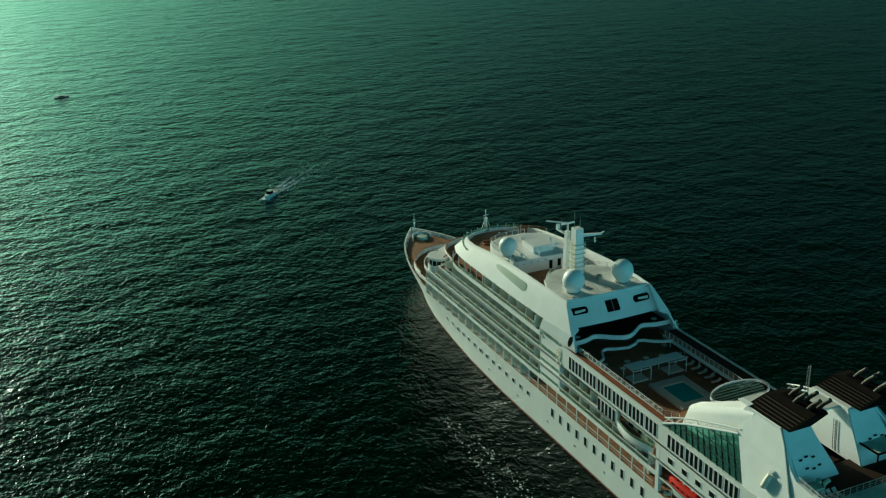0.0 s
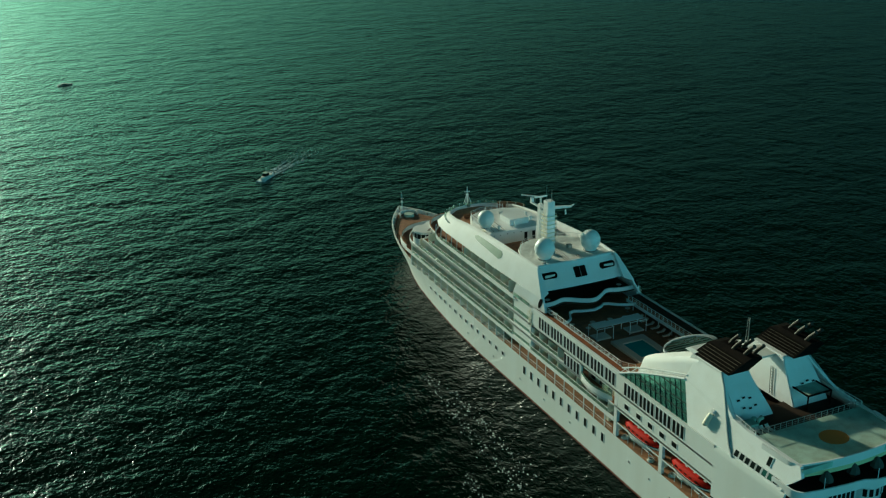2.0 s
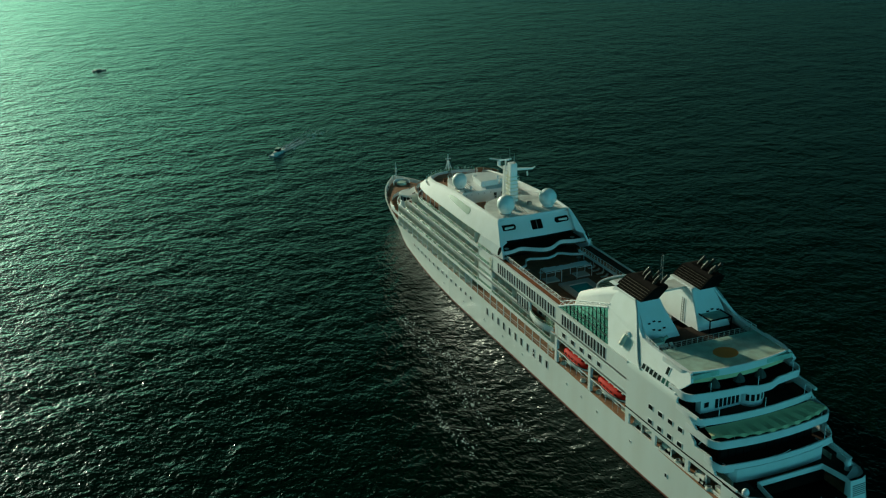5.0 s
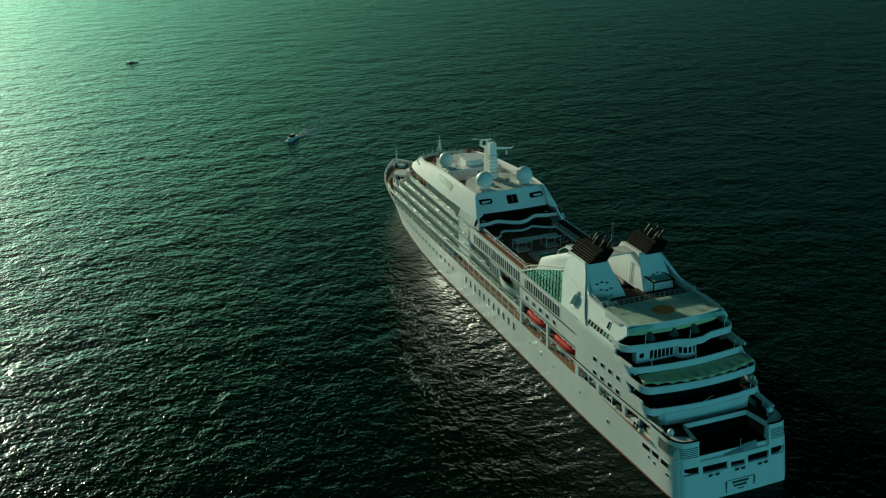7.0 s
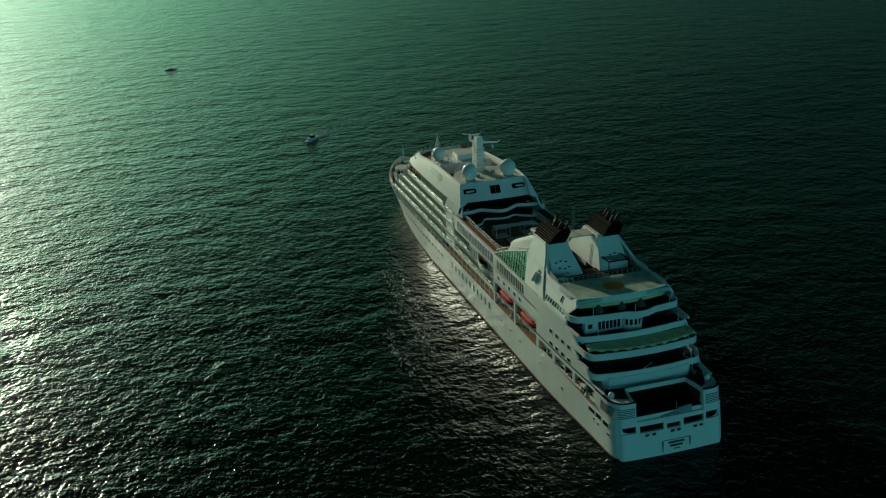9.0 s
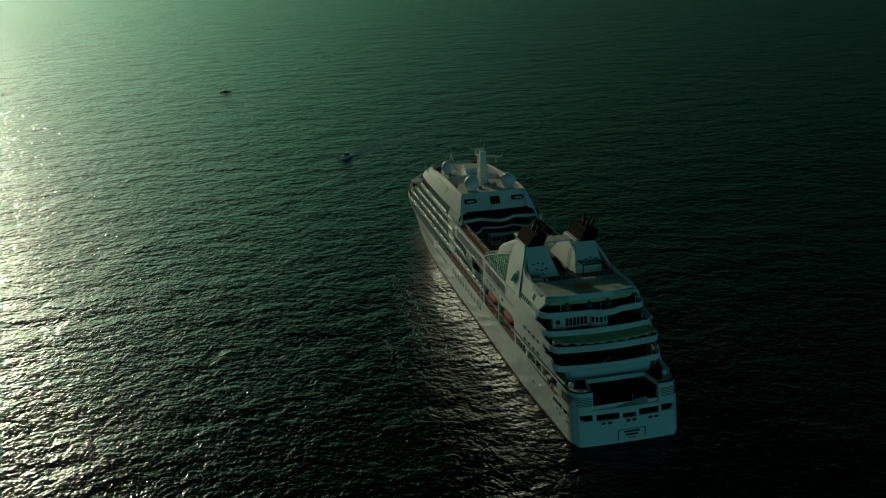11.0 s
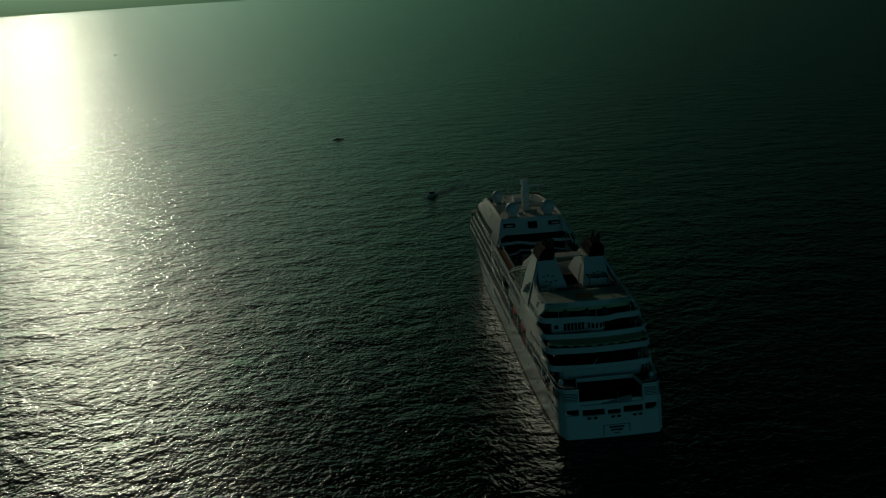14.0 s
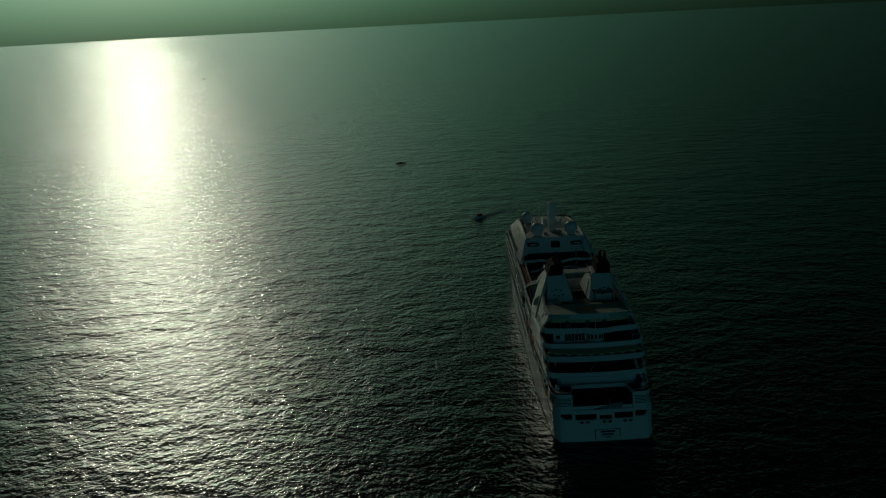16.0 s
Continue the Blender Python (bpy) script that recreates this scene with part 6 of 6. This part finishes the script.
sofa = thing("terrace_sofa", "brown wicker sofa on the forward terrace", "sofa", -11.0, 45.4, 17.0, 20, group="sofas on the forward terrace")
bm = bmesh.new()
box(bm, -1.0, 1.0, -0.4, 0.4, 0.08, 0.42)
part("seat", bm, WOOD, sofa, bevel=0.04)
bm = bmesh.new()
box(bm, -1.0, 1.0, 0.25, 0.42, 0.42, 0.85)
part("backrest", bm, WOOD, sofa, bevel=0.04)
for x in (-0.9, 0.9):
    for y in (-0.3, 0.3):
        bm = bmesh.new()
        box(bm, x - 0.05, x + 0.05, y - 0.05, y + 0.05, 0.0, 0.08)
        part("foot", bm, MACHINE, sofa)
# the copies at height 23.2 stand in for dark brown loungers
for x, y, z, t in ((-11.2, 41.8, 20.0, 95), (-11.0, 37.6, 20.0, 80), (-11.1, 33.6, 20.0, 100), (-8.8, 53.6, 17.0, 40), (-5.2, 55.4, 17.0, 10), (-1.0, 56.0, 17.0, 0), (4.0, 55.4, 17.0, -15), *[(-3.6 + 2.3 * k, 43.2 - 0.25 * k, 23.2, random.uniform(-12, 12)) for k in range(5)], *[(-2.2 + 2.3 * k, 40.9, 23.2, 180 + random.uniform(-12, 12)) for k in range(4)]):
    copy_thing(sofa, pose(x, y, z, 0, 0, t))
# black-framed shelter on the sun deck
shelter = thing("deck_shelter", "black-framed shelter with a pale flat roof on the sun deck", "shelter", 5.6, -61.6, 23.4)
bm = bmesh.new()
for x in (-2.3, 2.3):
    for y in (-2.2, 2.0):
        box(bm, x - 0.09, x + 0.09, y - 0.09, y + 0.09, 0.0, 2.3)
for y in (-2.2, 2.0):
    box(bm, -2.4, 2.4, y - 0.12, y + 0.12, 2.304, 2.52)
for x in (-2.3, 2.3):
    box(bm, x - 0.12, x + 0.12, -2.08, 1.88, 2.304, 2.52)
part("roof_beam", bm, BLACK, shelter)
bm = bmesh.new()
box(bm, -2.15, 2.15, -2.05, 1.85, 2.32, 2.4)
part("roof", bm, GREYDECK, shelter)
# ventilation plant beside the port funnel
plant = thing("air_unit", "jumble of pale ventilation ducts beside the funnel", "ventilator", -8.0, -64.2, 23.4)
bm = bmesh.new()
box(bm, -1.2, 0.6, -1.0, 0.8, 0.0, 1.1)
tube(bm, [(0.9, -0.6, 0.0), (0.9, -0.6, 1.5), (1.6, -0.6, 1.8)], 0.35, 10)
tube(bm, [(1.2, 0.8, 0.0), (1.2, 0.8, 1.1)], 0.4, 10)
part("duct", bm, GREYDECK, plant, bevel=0.0)

# ---- small craft ----


def small_boat(x, y, turn, dark):
    craft = thing("motor_boat", "small dark motor boat cutting a white wake" if dark else "small dark fishing boat under way", "boat", x, y, float(sea_height(x, y)), turn, group="small boats on the sea")
    bm = bmesh.new()
    rings = []
    for k in range(9):
        t = k / 8
        w = 1.35 * (1 - max(0, t - 0.45) ** 2 / 0.33) if t > 0.45 else 1.35
        w = max(w, 0.06)
        rings.append([(-w, -4.2 + 8.6 * t, 1.0 + 0.5 * t * t), (-w * 0.8, -4.2 + 8.4 * t, 0.1), (0, -4.2 + 8.2 * t, -0.4), (w * 0.8, -4.2 + 8.4 * t, 0.1), (w, -4.2 + 8.6 * t, 1.0 + 0.5 * t * t)])
    loft(bm, rings)
    part("hull", bm, CUSHION if dark else MACHINE, craft, smooth=True)
    bm = bmesh.new()
    loft(bm, [ring_box(-1.0, 1.0, -1.6, 1.4, 1.0), ring_box(-0.9, 0.9, -1.4, 0.9, 2.3)])
    part("cabin", bm, BLACK, craft, bevel=0.06)
    bm = bmesh.new()
    box(bm, -1.0, 1.0, -1.7, 1.1, 2.304, 2.42)
    part("cabin_roof", bm, GREYDECK if dark else MACHINE, craft)
    bm = bmesh.new()
    tube(bm, [(0, -0.8, 2.4), (0, -1.0, 4.6)], 0.06, 5)
    tube(bm, [(-0.8, -2.6, 1.0), (-0.8, -2.6, 2.6), (0.8, -2.6, 2.6), (0.8, -2.6, 1.0)], 0.05, 5)
    part("mast", bm, STEEL, craft)
    return craft


def wake(x, y, turn, length, label):
    """Broken foam behind a boat: many small ragged patches lying along two spreading arms."""
    bm = bmesh.new()
    rnd = random.Random(5)
    for k in range(700):
        t = rnd.random() ** 1.6
        arm = rnd.choice((-1, 1, 0))
        cx = arm * (0.8 + 3.0 * t) + rnd.gauss(0, 0.3 + 0.45 * t)
        cy = 4.0 - length * t
        r = rnd.uniform(0.08, 0.32) * (1.15 - t)
        n = rnd.randint(5, 7)
        pts = []
        for i in range(n):
            a = 2 * math.pi * i / n
            rr = r * rnd.uniform(0.5, 1.3)
            pts.append((cx + rr * math.cos(a) * 0.8, cy + rr * math.sin(a) * 1.8))
        on_sea = pose(x, y, 0, 0, 0, turn) @ Vector((cx, cy, 0))
        up = 0.02 + float(sea_height(on_sea.x, on_sea.y))
        loft(bm, [[(px, py, up) for px, py in pts], [(cx + (px - cx) * 0.6, cy + (py - cy) * 0.6, up + 0.02 + 0.16 * (1 - t)) for px, py in pts]])
    ob = new("wake_foam", finish(bm, "wake_foam", FOAM))
    ob.matrix_basis = pose(x, y, 0, 0, 0, turn)
    return tagged(ob, label, "foam", kind="stuff")


patrol = small_boat(-18.2, 172.0, 138, True)
patrol.scale = (0.8, 0.8, 0.8)
wake(-18.2, 172.0, 138, 44.0, "white foam wake trailing the motor boat")
for x, y, turn in ((-62.0, 366.0, -85), (-406.0, 1400.0, -80)):
    launch = small_boat(x, y, turn, False)
    launch.scale = (0.7, 0.8, 0.35)

# thin foam streaks drifting off the port side
FOAM_LINES = (((-27.7, 15.0), (-29.1, -4.3), (-29.9, -18.0), (-30.0, -27.5), (-29.3, -42.3)), ((-25.8, 6.8), (-25.8, -9.7), (-25.9, -21.0), (-26.3, -30.6)), ((-35.9, -22.7), (-38.6, -34.9), (-37.1, -42.4), (-37.4, -50.5)), ((-25.1, -39.5), (-24.4, -50.0)))
bm = bmesh.new()
rnd = random.Random(11)
for line in FOAM_LINES:
    for (xa, ya), (xb, yb) in zip(line, line[1:]):
        for k in range(int(abs(yb - ya) * 5)):
            t = rnd.random()
            cx, cy = xa + (xb - xa) * t + rnd.gauss(0, 0.55 + 0.5 * math.sin(ya + 7 * t) ** 2), ya + (yb - ya) * t
            r = 0.035 + 0.15 * rnd.random() ** 2
            up = 0.01 + float(sea_height(cx, cy))
            pts = [(cx + r * rnd.uniform(0.5, 1.4) * math.cos(a), cy + 1.5 * r * rnd.uniform(0.5, 1.4) * math.sin(a)) for a in [i * 2 * math.pi / 6 for i in range(6)]]
            loft(bm, [[(px, py, up) for px, py in pts], [(cx + (px - cx) * 0.5, cy + (py - cy) * 0.5, up + 0.03) for px, py in pts]])
tagged(new("foam_streaks", finish(bm, "foam_streaks", FOAM)), "thin broken white foam streaks beside the ship", "foam", kind="stuff")

# grey parasols on the second terrace, shade painted into their canvas
parasol = thing("parasol", "half-furled grey canvas parasol on the after terrace, darkened for shade", "parasol", -5.6, -77.9, 20.68, group="parasols on the after terrace")
bm = bmesh.new()
tube(bm, [(0, 0, 0.0), (0, 0, 2.3)], 0.04, 6)
tube(bm, [(0, 0, 0.0), (0, 0, 0.08)], 0.35, 12)
part("pole", bm, WOOD, parasol)
bm = bmesh.new()
rings = [[(r * (1 + 0.12 * (i % 2)) * math.cos(i * math.pi / 8), r * (1 + 0.12 * (i % 2)) * math.sin(i * math.pi / 8), z) for i in range(16)] for r, z in ((0.95, 0.75), (0.75, 1.35), (0.38, 1.95), (0.05, 2.3))]
loft(bm, rings)
part("canopy", bm, DRAPE, parasol)
for x, y in ((-0.6, -77.9), (3.6, -78.2)):
    copy_thing(parasol, pose(x, y, 20.68))
